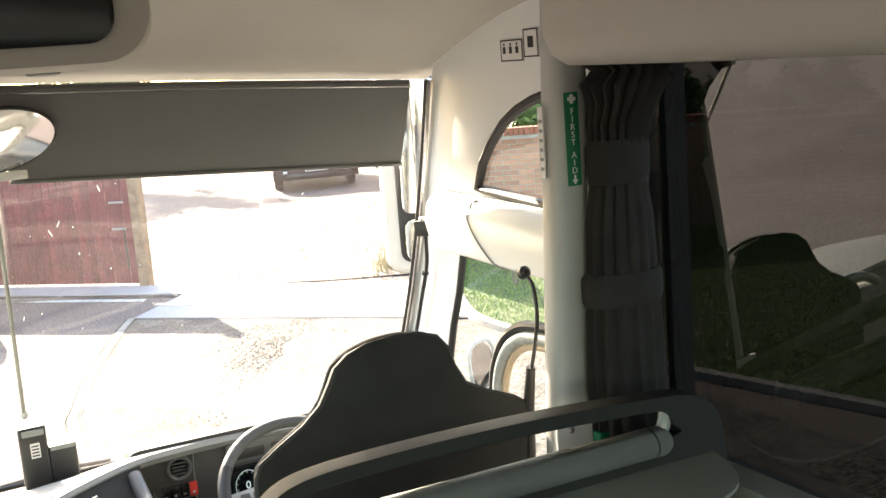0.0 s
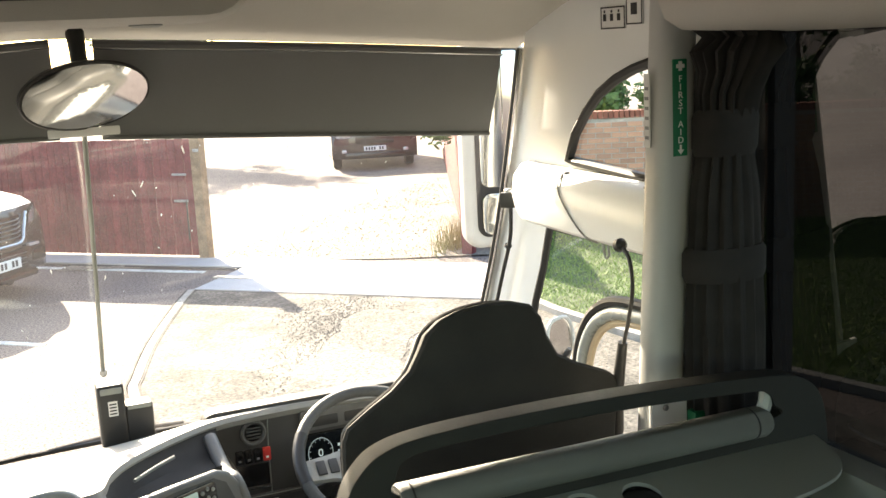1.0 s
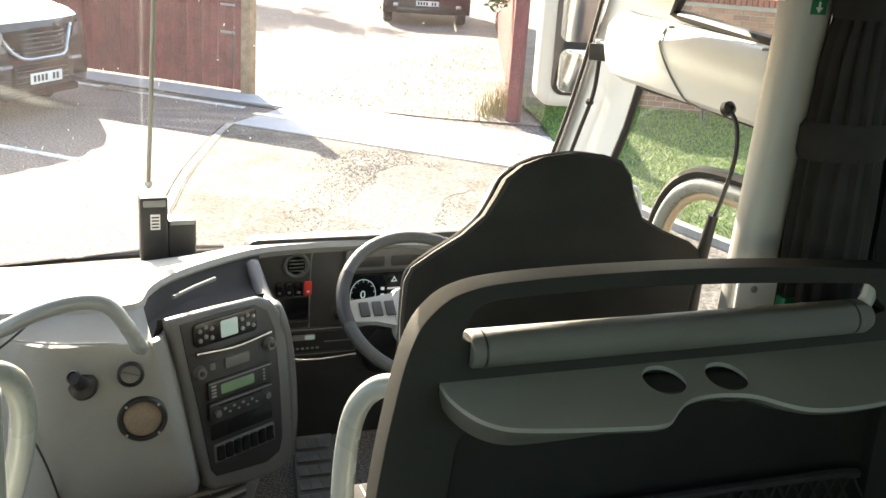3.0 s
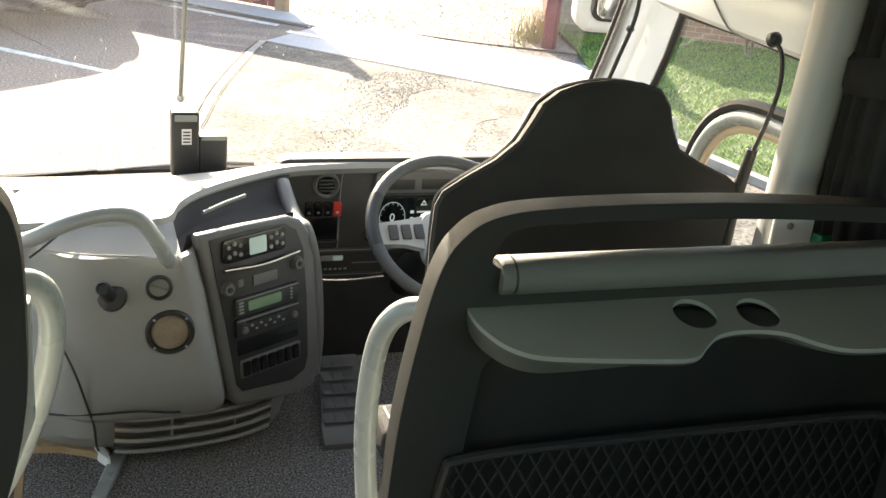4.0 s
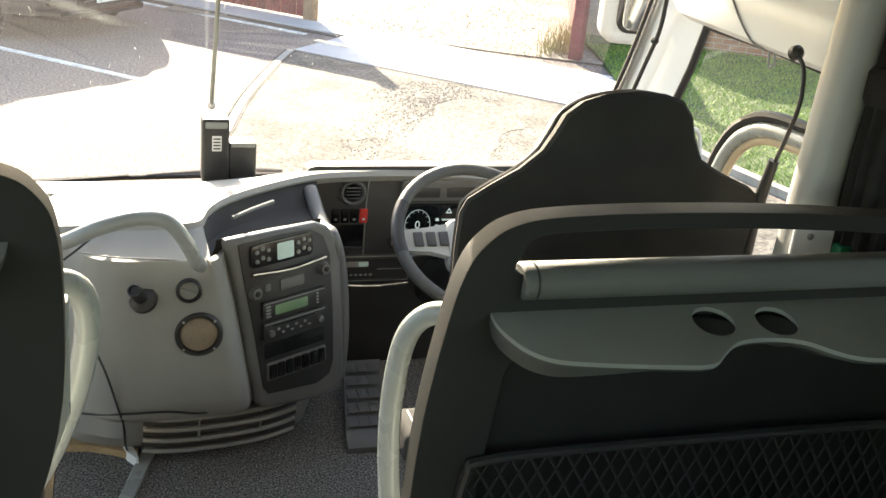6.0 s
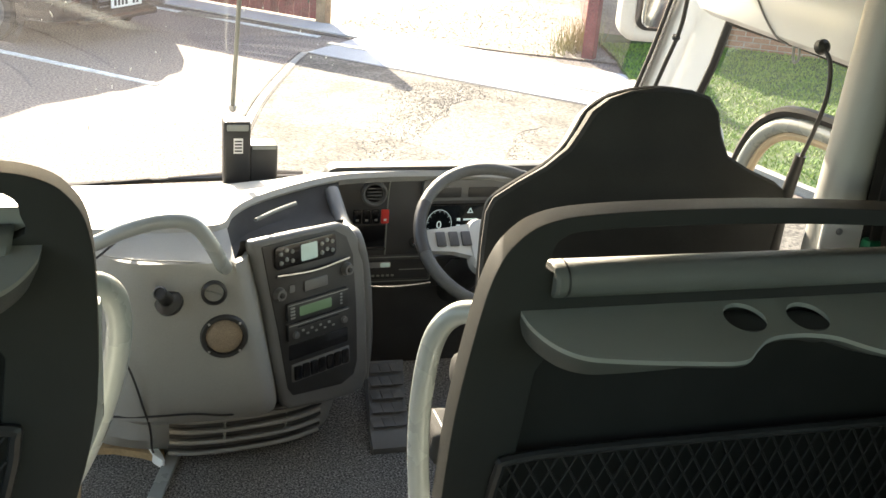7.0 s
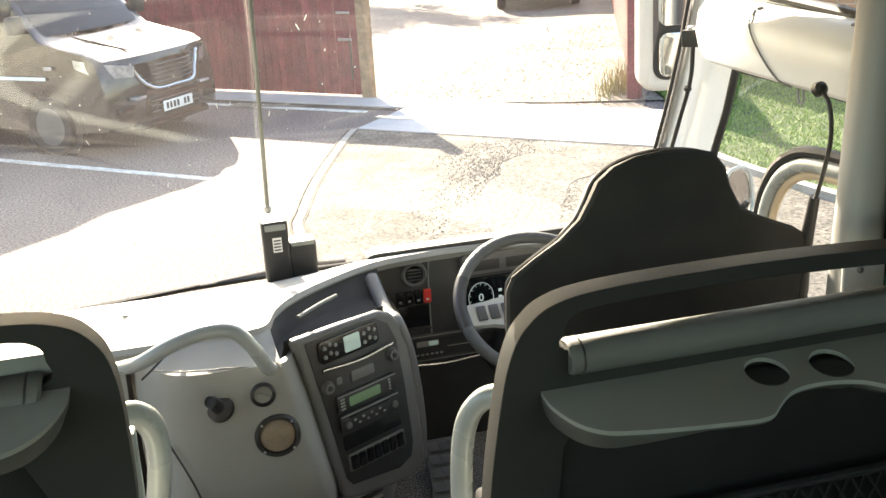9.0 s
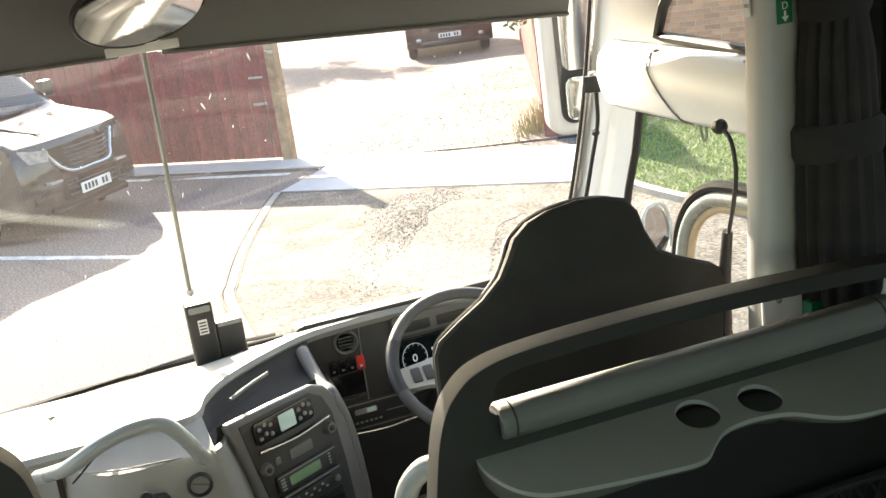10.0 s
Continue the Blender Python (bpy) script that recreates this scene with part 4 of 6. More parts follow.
part("kick_panel", loft(kick, False), DASH, dash, "grey lower side panel")
part("panel_seam", tube([(0.026, 2.821, 1.125), (0.02, 2.729, 1.20), (0.016, 2.681, 1.285), (0.004, 2.657, 1.345), (-0.02, 2.649, 1.441), (-0.058, 2.673, 1.53)], 0.0028, 6, 5), BLACK, dash, "dark panel joint")
part("panel_seam", tube([(-0.12, 2.779, 1.29), (-0.075, 2.711, 1.305), (0.015, 2.661, 1.325), (0.11, 2.651, 1.33), (0.2, 2.661, 1.315), (0.25, 2.729, 1.305)], 0.0028, 6, 5), BLACK, dash, "dark panel joint")
part("panel_seam", tube([(x, y, dash_z(x, y) + 0.0005) for x, y in ((0.095, 3.34), (0.055, 3.15), (0.02, 2.95), (0.0, 2.80))] + [(-0.04, 2.745, 1.722), (-0.075, 2.722, 1.70), (-0.10, 2.735, 1.675)], 0.0028, 6, 6), BLACK, dash, "dark panel joint")
part("crease", tube([(-0.08, 2.725, 1.698), (0.0, 2.682, 1.70), (0.1, 2.674, 1.696), (0.16, 2.675, 1.69)], 0.002, 6, 5), DASH, dash)
for x, z in ((0.012, 1.33), (0.035, 1.235)):
    part("screw", lathe([(0.006, 0), (0.006, 0.002), (0.002, 0.004)], frame_matrix((x - 0.01, 2.725 if z < 1.3 else 2.665, z + (0.0 if z < 1.3 else 0.06)), (1, 0, 0), (0, 0, 1)), 10), GALV, dash)
# lower grille
gp = curve([(0.02, 2.80, 0), (0.06, 2.75, 0), (0.15, 2.735, 0), (0.28, 2.745, 0), (0.38, 2.775, 0), (0.46, 2.83, 0), (0.50, 2.92, 0)], 5)
gr = part("lower_grille", loft([[(q.x, q.y + d, z) for q in gp] + [(q.x, q.y + 0.06 + d, z) for q in reversed(gp)] for z, d in ((1.12, 0.075), (1.155, 0.05), (1.19, 0.028), (1.25, 0.008), (1.30, 0.0), (1.33, 0.0))]), DASH, dash, "slatted heater grille")
for k in range(4):
    z = 1.175 + 0.034 * k
    i0, i1 = 5 + (3 - k) * 0, 25
    pts = [(q.x, q.y - 0.004 + (1.30 - z) * 0.25, z - 0.004 * abs(i - 15) / 10) for i, q in enumerate(gp)][i0:i1]
    part("slot", tube(pts[::3], 0.0095, 8, 2, flat=0.8), BLACK, gr, "dark slot")
    part("slat", tube([(a, b - 0.004, c - 0.017) for a, b, c in pts[::3]], 0.0055, 8, 2), DASH, gr)
for x in (0.19, 0.34):
    part("grille_rib", tube([(x, 2.752 if x < 0.3 else 2.778, 1.185), (x, 2.732 if x < 0.3 else 2.757, 1.29)], 0.004, 6, 1), TRAY, gr)

# console fascia on the slanted plane
fascia = [(0.012, 0.222), (0.15, 0.219), (0.27, 0.215), (0.305, 0.200), (0.33, 0.165), (0.345, 0.11), (0.352, -0.03), (0.352, -0.20), (0.335, -0.235), (0.30, -0.243), (0.20, -0.235), (0.105, -0.218), (0.085, -0.20), (0.062, -0.08), (0.04, 0.08)]
fa_ = part("fascia_surround", plate(fascia, [], lambda u, v, w: pp(u, v, w - 0.008), 0.03, 0.012, 3), CONSOLE, dash, "charcoal console surround")
inner = [(0.045, 0.205), (0.15, 0.207), (0.25, 0.202), (0.285, 0.18), (0.305, 0.13), (0.312, 0.0), (0.312, -0.15), (0.30, -0.185), (0.26, -0.20), (0.115, -0.182), (0.10, -0.16), (0.078, 0.0), (0.062, 0.09)]
part("fascia_panel", plate([(u + (0.19 - u) * -0.02, v) for u, v in inner], [], lambda u, v, w: pp(u, v, 0.0205 + w), 0.004, 0.003), BLACK, fa_, "black console panel")


def on_panel(name, u0, v0, u1, v1, w0, w1, material, parent, label="", r=0.004, bev=0.0015):
    return part(name, plate(rounded(u0, v0, u1, v1, min(r, (u1 - u0) / 2.1, (v1 - v0) / 2.1), 3), [], lambda u, v, w: pp(u, v, w0 + w), w1 - w0, bev), material, parent, label)


hv = on_panel("climate_unit", 0.072, 0.143, 0.25, 0.198, 0.024, 0.031, GLOSS, fa_, "black climate control unit", 0.012)
on_panel("display", 0.145, 0.15, 0.193, 0.19, 0.031, 0.0325, LCD, hv, "pale lit display")
for i in range(3):
    for j in range(2):
        for u in (0.088, 0.206):
            part("button", lathe([(0.0055, 0), (0.005, 0.003), (0.002, 0.004)], PM @ Matrix.Translation((u + 0.016 * i, 0.158 + 0.022 * j + (0.006 if i == 1 else 0), 0.031)), 10), TRAY, hv, "grey button")
part("chrome_trim", tube([pp(0.074, 0.128, 0.03), pp(0.18, 0.120, 0.034), pp(0.288, 0.126, 0.03)], 0.007, 8, 6, flat=0.6), SATIN, fa_, "bright curved trim strip")
on_panel("blank_plate", 0.155, 0.072, 0.225, 0.098, 0.024, 0.028, CONSOLE, fa_)
on_panel("small_plate", 0.112, 0.078, 0.128, 0.096, 0.024, 0.027, CONSOLE, fa_)
for u, v in ((0.083, 0.083), (0.285, 0.098)):
    k = part("knob", lathe([(0.017, 0), (0.017, 0.004), (0.014, 0.008), (0.013, 0.016), (0.004, 0.016), (0.003, 0.013)], PM @ Matrix.Translation((u, v, 0.022)), 22), CONSOLE, fa_, "round rotary knob")
    part("knob_cap", lathe([(0.007, 0), (0.006, 0.003), (0.001, 0.004)], PM @ Matrix.Translation((u, v, 0.038)), 14), BLACK, k)
for v0, v1, kind in ((0.010, 0.054, 0), (-0.041, 0.003, 1)):
    ra = on_panel("radio", 0.099, v0, 0.283, v1, 0.024, 0.034, BLACK, fa_, "black radio unit" if kind == 0 else "black amplifier unit", 0.004)
    on_panel("face_edge", 0.101, v1 - 0.005, 0.281, v1 - 0.003, 0.034, 0.0348, TRAY, ra)
    if kind == 0:
        on_panel("display", 0.133, v0 + 0.008, 0.229, v0 + 0.032, 0.034, 0.035, LCDG, ra, "dim green display")
        for j in range(4):
            on_panel("key", 0.106, v0 + 0.006 + 0.008 * j, 0.120, v0 + 0.011 + 0.008 * j, 0.034, 0.0355, TRAY, ra, "", 0.002, 0.0005)
            on_panel("key", 0.255, v0 + 0.006 + 0.008 * j, 0.262, v0 + 0.011 + 0.008 * j, 0.034, 0.0355, TRAY, ra, "", 0.002, 0.0005)
    else:
        on_panel("slot", 0.125, v0 + 0.032, 0.25, v0 + 0.035, 0.034, 0.0345, GLOSS, ra)
        for j in range(8):
            on_panel("key", 0.137 + 0.013 * j, v0 + (0.009 if j % 2 else 0.019), 0.145 + 0.013 * j, v0 + (0.014 if j % 2 else 0.025), 0.034, 0.036, TRAY, ra, "", 0.002, 0.0005)
        for u in (0.119, 0.265):
            part("dial", lathe([(0.009, 0), (0.008, 0.007), (0.002, 0.008)], PM @ Matrix.Translation((u, v0 + 0.016, 0.034)), 16), CONSOLE, ra)
on_panel("open_slot", 0.104, -0.090, 0.284, -0.052, 0.0242, 0.0255, GLOSS, fa_, "empty black slot")
on_panel("switch_frame", 0.109, -0.148, 0.288, -0.102, 0.0242, 0.027, CONSOLE, fa_, "", 0.005)
for j in range(7):
    on_panel("rocker_switch", 0.115 + 0.0243 * j, -0.143, 0.1355 + 0.0243 * j, -0.107, 0.027, 0.033, GLOSS, fa_, "black rocker switch", 0.003, 0.002)
# pale ridge between console and instruments
part("ridge", tube([(0.50, 3.115, 1.698), (0.512, 2.99, 1.645), pp(0.335, 0.16, 0.0), pp(0.358, 0.06, 0.0), pp(0.362, -0.10, 0.0), pp(0.355, -0.22, -0.01)], 0.019, 10, 6), CONSOLE, dash, "charcoal ridge beside the instruments")
vs = part("side_vent", box((0.548, 2.885, 1.285), (0.572, 2.90, 1.47), 0.004), CONSOLE, dash, "narrow side air vent")
for z0, z1 in ((1.30, 1.375), (1.388, 1.46)):
    part("opening", plate([(0.552, z0), (0.568, z0), (0.568, z1), (0.552, z1)], [[(0.555, z0 + .004), (0.565, z0 + .004), (0.565, z1 - .004), (0.555, z1 - .004)]], yplane(2.885), 0.003), SATIN, vs)
    part("vane", box((0.555, 2.882, z0 + 0.02), (0.565, 2.885, z1 - 0.03)), TRAY, vs)

# things on the left face
FM = frame_matrix((0, 2.65, 0), (1, 0, 0), (0, 0, 1))


def face_lathe(x, z, prof, seg=26, tilt=None):
    return lathe(prof, Matrix.Translation((x, 2.652, z)) @ (tilt or Matrix.Identity(4)) @ frame_matrix((0, 0, 0), (1, 0, 0), (0, 0, 1)), seg)


kb = part("gear_knob", face_lathe(0.062, 1.612, [(0.031, -0.004), (0.030, 0.006), (0.022, 0.012), (0.016, 0.018), (0.0145, 0.045), (0.015, 0.062), (0.012, 0.064), (0.011, 0.060), (0.001, 0.060)], 26, pose(0, 0, 0, -42, 0, -25)), BLACK, dash, "black push knob")
sv = part("round_vent", face_lathe(0.158, 1.63, [(0.028, -0.004), (0.028, 0.006), (0.024, 0.009), (0.021, 0.004), (0.021, -0.02), (0.001, -0.02)]), BLACK, dash, "round air vent")
part("vane", box((0.14, 2.650, 1.628), (0.177, 2.658, 1.631), 0.001, Matrix.Translation((0.158, 2.65, 1.63)) @ pose(0, 0, 0, 0, 20, 0) @ Matrix.Translation((-0.158, -2.65, -1.63))), TRAY, sv)
sp = part("speaker", face_lathe(0.18, 1.524, [(0.053, -0.004), (0.053, 0.006), (0.05, 0.010), (0.043, 0.010), (0.041, 0.004), (0.001, 0.006)], 32), BLACK, dash, "round loudspeaker ring")
part("mesh", face_lathe(0.18, 1.524, [(0.0415, 0.003), (0.033, 0.010), (0.015, 0.013), (0.001, 0.014)], 32), MESH, sp, "tan speaker mesh")
for a in (45, 135, 225, 315):
    part("screw", face_lathe(0.18 + 0.0475 * math.cos(radians(a)), 1.524 + 0.0475 * math.sin(radians(a)), [(0.003, 0.009), (0.003, 0.0115), (0.001, 0.012)], 8), GALV, sp)
part("grab_handle", tube([(-0.17, 2.78, 1.69), (-0.12, 2.68, 1.735), (-0.084, 2.63, 1.762), (-0.02, 2.615, 1.796), (0.053, 2.612, 1.815), (0.11, 2.612, 1.807), (0.148, 2.615, 1.76), (0.172, 2.625, 1.71), (0.182, 2.655, 1.688)], 0.0165, 12, 6), SILVER, dash, "silver painted grab handle")

# instrument wall
IP = yplane(3.2)


def on_ip(name, x0, z0, x1, z1, d0, d1, material, parent, label="", r=0.004, bev=0.001):
    return part(name, plate(rounded(x0, z0, x1, z1, min(r, (x1 - x0) / 2.1, (z1 - z0) / 2.1), 3), [], lambda u, v, w: IP(u, v, d0 + w), d1 - d0, bev), material, parent, label)


ip = on_ip("instrument_panel", 0.50, 1.37, 1.25, 1.735, -0.05, 0.0, IPANEL, dash, "charcoal instrument panel", 0.03)
on_ip("lower_cover", 0.54, 1.12, 1.26, 1.372, -0.12, -0.02, BLACK, dash, "black footwell cover", 0.02)
vn = part("round_vent", lathe([(0.037, 0), (0.037, 0.008), (0.032, 0.011), (0.026, 0.006), (0.026, -0.004), (0.001, -0.004)], frame_matrix((0.635, 3.2, 1.66), (1, 0, 0), (0, 0, 1)), 30), CONSOLE, ip, "round dashboard air vent")
for k in range(4):
    part("vane", box((0.615, 3.19, 1.644 + 0.010 * k), (0.655, 3.197, 1.647 + 0.010 * k)), CONSOLE, vn)
for j in range(4):
    bt = on_ip("switch", 0.579 + 0.0262 * j, 1.572, 0.601 + 0.0262 * j, 1.612, 0.0, 0.007, RED if j == 3 else GLOSS, ip, "red hazard switch" if j == 3 else "black switch", 0.003)
    part("mark", box((0.586 + 0.0262 * j, 3.1918, 1.58), (0.594 + 0.0262 * j, 3.193, 1.586)), PAPER if j == 3 else TRAY, bt)
part("panel_line", tube([(0.675, 3.198, 1.475), (0.676, 3.198, 1.66), (0.69, 3.198, 1.70), (0.76, 3.198, 1.712)], 0.002, 6, 5), TRAY, ip)
part("bright_strip", box((0.58, 3.195, 1.492), (0.675, 3.2, 1.497)), SATIN, ip, "thin bright strip")
on_ip("cubby_edge", 0.576, 1.50, 0.672, 1.566, 0.0, 0.002, GLOSS, ip)
tg = on_ip("tachograph", 0.60, 1.395, 0.812, 1.475, 0.0, 0.012, IPANEL, ip, "black tachograph with a pale display", 0.006)
part("edge_trim", tube([IP(u, v, 0.0125) for u, v in rounded(0.603, 1.398, 0.809, 1.472, 0.006, 3)], 0.0016, 6, 1, True), TRAY, tg, "pale edge line")
on_ip("face_plate", 0.612, 1.408, 0.80, 1.466, 0.012, 0.018, RECESS, tg)
on_ip("display", 0.625, 1.443, 0.69, 1.460, 0.018, 0.019, INKGREY, tg, "grey display")
on_ip("display_mark", 0.66, 1.445, 0.688, 1.458, 0.019, 0.0195, LCD, tg)
for j in range(6):
    on_ip("key", 0.622 + 0.014 * j, 1.416, 0.631 + 0.014 * j, 1.422, 0.018, 0.02, TRAY, tg, "", 0.002, 0.0005)
on_ip("card_slot", 0.715, 1.434, 0.79, 1.437, 0.018, 0.0185, TRAY, tg)
part("bottom_lip", tube([(0.60, 3.185, 1.39), (0.70, 3.18, 1.385), (0.81, 3.185, 1.39)], 0.004, 8, 4), SATIN, tg)
part("ignition", lathe([(0.014, 0), (0.013, 0.02), (0.006, 0.03), (0.002, 0.03)], frame_matrix((0.757, 3.2, 1.512), (1, 0, 0), (0, 0, 1)), 18), SATIN, ip, "ignition barrel")
cl = on_ip("cluster_display", 0.775, 1.50, 1.03, 1.625, 0.002, 0.012, SCREEN, ip, "digital instrument display", 0.012)
on_ip("cluster_visor", 0.77, 1.64, 1.1, 1.70, 0.0, 0.02, CONSOLE, ip, "", 0.01)
for x0 in (0.79, 0.90):
    on_ip("visor_slot", x0, 1.65, x0 + 0.09, 1.68, 0.02, 0.022, BLACK, ip)
for cx in (0.824, 0.99):
    part("dial_ring", tube([(cx + 0.037 * math.cos(a), 3.187, 1.565 + 0.046 * math.sin(a)) for a in [2 * math.pi * k / 24 for k in range(24)]], 0.0008, 5, 1, True), LCDW, cl, "white dial ring")
    for k in range(11):
        a = radians(-40 + 26 * k)
        part("tick", tube([(cx + 0.030 * math.cos(a), 3.187, 1.565 + 0.038 * math.sin(a)), (cx + 0.035 * math.cos(a), 3.187, 1.565 + 0.044 * math.sin(a))], 0.0006, 4, 1), LCDW, cl)
part("reading", text_mesh("0", 0.032, frame_matrix((0.824, 3.1865, 1.565), (1, 0, 0), (0, 0, 1))), LCDW, cl, "white zero", False)
for k in range(4):
    part("bar", box((0.895, 3.186, 1.518 + 0.02 * k), (0.945 - 0.008 * (k % 2), 3.1875, 1.523 + 0.02 * k)), LCDW, cl, "white display bar")
    part("icon", box((0.876, 3.186, 1.517 + 0.02 * k), (0.886, 3.1875, 1.525 + 0.02 * k)), LCDW, cl)
part("warning", plate([(0.905, 1.60), (0.923, 1.60), (0.914, 1.616)], [[(0.909, 1.6025), (0.919, 1.6025), (0.914, 1.611)]], yplane(3.1875), 0.001), LCDW, cl, "small triangle mark", False)

# steering wheel
sw = thing("steering_wheel", (0.885, 3.0, 1.5), "black leather steering wheel with silver spokes", "steering wheel")
WM = frame_matrix((0.908, 2.92, 1.634), (1, 0, 0), (0, 0.79, 0.61))
ringpts = [WM @ Vector((0.212 * math.cos(a), 0.212 * math.sin(a), 0)) for a in [2 * math.pi * k / 48 for k in range(48)]]
part("rim", tube(ringpts, 0.0165, 12, 1, True), RIMLEATHER, sw, "dark perforated leather rim")
for a0 in (150, 20):
    arc = [WM @ Vector((0.212 * math.cos(radians(a0 + k * 6)), 0.212 * math.sin(radians(a0 + k * 6)), 0)) for k in range(8)]
    part("grip", tube(arc, 0.0175, 12, 1), BLACK, sw, "black grip")
part("hub", loft([[WM @ Vector((x * s, y * s - 0.01, h)) for x, y in rounded(-0.085, -0.085, 0.085, 0.075, 0.04, 5)] for s, h in ((0.6, -0.07), (1.0, -0.045), (1.0, -0.02), (0.9, -0.008), (0.5, -0.002))]), PADGREY, sw, "light grey hub")
for sgn in (-1, 1):
    part("spoke", loft([[WM @ Vector((sgn * x, y, h)) for y, h in ((y0, -0.012), (y1, -0.012), (y1, -0.03), (y0, -0.03))] for x, y0, y1 in ((0.06, -0.055, 0.05), (0.13, -0.034, 0.038), (0.19, -0.03, 0.032), (0.215, -0.02, 0.02))]), PADGREY, sw, "silver spoke")
    part("lower_spoke", loft([[WM @ Vector((sgn * x + d, y, h)) for d, h in ((-0.016, -0.012), (0.016, -0.012), (0.016, -0.028), (-0.016, -0.028))] for x, y in ((0.04, -0.06), (0.07, -0.14), (0.075, -0.205))]), PADGREY, sw, "silver lower spoke")
    for j in range(3):
        part("spoke_button", box((sgn * 0.088 + sgn * 0.034 * j - 0.0125, -0.02, -0.012), (sgn * 0.088 + sgn * 0.034 * j + 0.0125, 0.022, -0.005), 0.003, WM), IPANEL, sw, "black spoke button")
part("column", tube([WM @ Vector((0, -0.01, -0.06)), (0.89, 3.12, 1.45), (0.89, 3.24, 1.35)], 0.05, 14, 3), BLACK, sw)
part("stalk", tube([(0.86, 3.06, 1.52), (0.78, 3.02, 1.54), (0.73, 2.99, 1.54)], 0.008, 8, 4), BLACK, sw)

# payment unit on the dashboard
tk = thing("ticket_unit", (0.31, 3.3, 1.655), "black two-height electronic box standing on the dashboard", "ticket machine")
part("tall_body", box((0.236, 3.29, 1.655), (0.308, 3.35, 1.835), 0.008, None, 3), BLACK, tk)
part("tall_cap", box((0.244, 3.286, 1.81), (0.302, 3.30, 1.828), 0.004), TRAY, tk, "grey top edge")
part("short_body", box((0.308, 3.295, 1.655), (0.382, 3.35, 1.768), 0.006, None, 3), BLACK, tk)
part("short_top", box((0.313, 3.292, 1.757), (0.378, 3.352, 1.7705), 0.003), TRAY, tk, "pale top edge")
part("label", box((0.262, 3.2885, 1.748), (0.287, 3.291, 1.79)), PAPER, tk, "white label")
for k in range(4):
    part("label_print", box((0.265, 3.2878, 1.753 + 0.009 * k), (0.284, 3.2884, 1.757 + 0.009 * k)), INK, tk)

# pedal block in the footwell
pd = thing("foot_rest", (0.65, 3.0, 1.12), "dark ribbed foot rest on the cab carpet", "foot rest")
part("wedge", loft([[(x0, y, 1.12), (x1, y, 1.12), (x1, y, z), (x0, y, z)] for y, x0, x1, z in ((2.74, 0.56, 0.655, 1.135), (2.77, 0.56, 0.658, 1.155), (2.9, 0.581, 0.68, 1.181), (3.06, 0.607, 0.711, 1.213))]), CONSOLE, pd)
for j in range(5):
    for i in range(3):
        y = 2.79 + 0.052 * j
        x = 0.567 + 0.03 * i + (y - 2.77) * 0.168
        part("tread", box((x, y, 1.162 + (y - 2.77) * 0.205), (x + 0.0285, y + 0.049, 1.1645 + (y - 2.77) * 0.205), 0.001), CONSOLE, pd)

# wipers and outside mirror
wp = thing("wiper", (0.2, 3.5, 1.6), "black windscreen wiper arm parked along the screen base", "wiper")
part("blade", tube([(-0.5, screen_y(-0.5, 1.57) + 0.06, 1.57), (-0.05, 3.57, 1.575), (0.35, 3.58, 1.582), (0.52, 3.56, 1.59)], 0.008, 8, 6), BLACK, wp)
part("arm", tube([(0.1, 3.58, 1.58), (0.35, 3.60, 1.592), (0.5, 3.58, 1.595)], 0.007, 8, 6), BLACK, wp)
wp2 = thing("wiper", (-0.5, 3.4, 1.6), "black windscreen wiper arm parked along the screen base", "wiper")
part("blade", tube([(-0.9, 3.34, 1.56), (-0.4, 3.5, 1.57), (0.05, 3.56, 1.585)], 0.008, 8, 6), BLACK, wp2)

em = thing("outside_mirror", (1.56, 3.55, 2.02), "white coach wing mirror with main and wide-angle glass", "mirror")
MO = frame_at((1.575, 3.56, 2.36), (0.97, -0.24, 0.0), (0, 0, 1))
shell = rounded(-0.085, -0.34, 0.14, 0.36, 0.05, 6)
part("housing", plate(shell, [], lambda u, v, w: MO(u, v, -w), 0.12, 0.03, 3), PALE, em)
part("gasket", plate(rounded(-0.045, -0.30, 0.13, 0.33, 0.04, 6), [], lambda u, v, w: MO(u, v, w), 0.006, 0.002), RUBBER, em, "black gasket")
part("main_glass", plate(rounded(-0.03, -0.13, 0.12, 0.32, 0.03, 6), [], lambda u, v, w: MO(u, v, 0.006 + w), 0.004, 0.001), WINGGLASS, em, "main mirror glass")
part("wide_glass", plate(rounded(-0.03, -0.29, 0.12, -0.15, 0.03, 6), [], lambda u, v, w: MO(u + 0.0, v, 0.006 + w), 0.012, 0.008), WINGGLASS, em, "wide-angle mirror glass")
part("arm", tube([(1.60, 3.62, 2.62), (1.58, 3.45, 2.82), (1.45, 3.0, 2.86), (1.31, 2.68, 2.83)], 0.035, 10, 6), WHITE, em, "white mirror arm")
m2 = thing("low_mirror", (1.5, 2.95, 1.7), "small kerb mirror with a silver rim outside the driver's window", "mirror")
KM = frame_matrix((1.50, 2.96, 1.845), (0.9, 0.43, 0), (0, 0.2, 1))
loop_ = [KM @ Vector((0.062 * abs(math.cos(a)) ** 0.7 * math.copysign(1, math.cos(a)), 0.072 * abs(math.sin(a)) ** 0.7 * math.copysign(1, math.sin(a)), 0)) for a in [2 * math.pi * k / 24 for k in range(24)]]
part("rim", tube(loop_, 0.006, 8, 1, True), SILVER, m2, "silver rim")
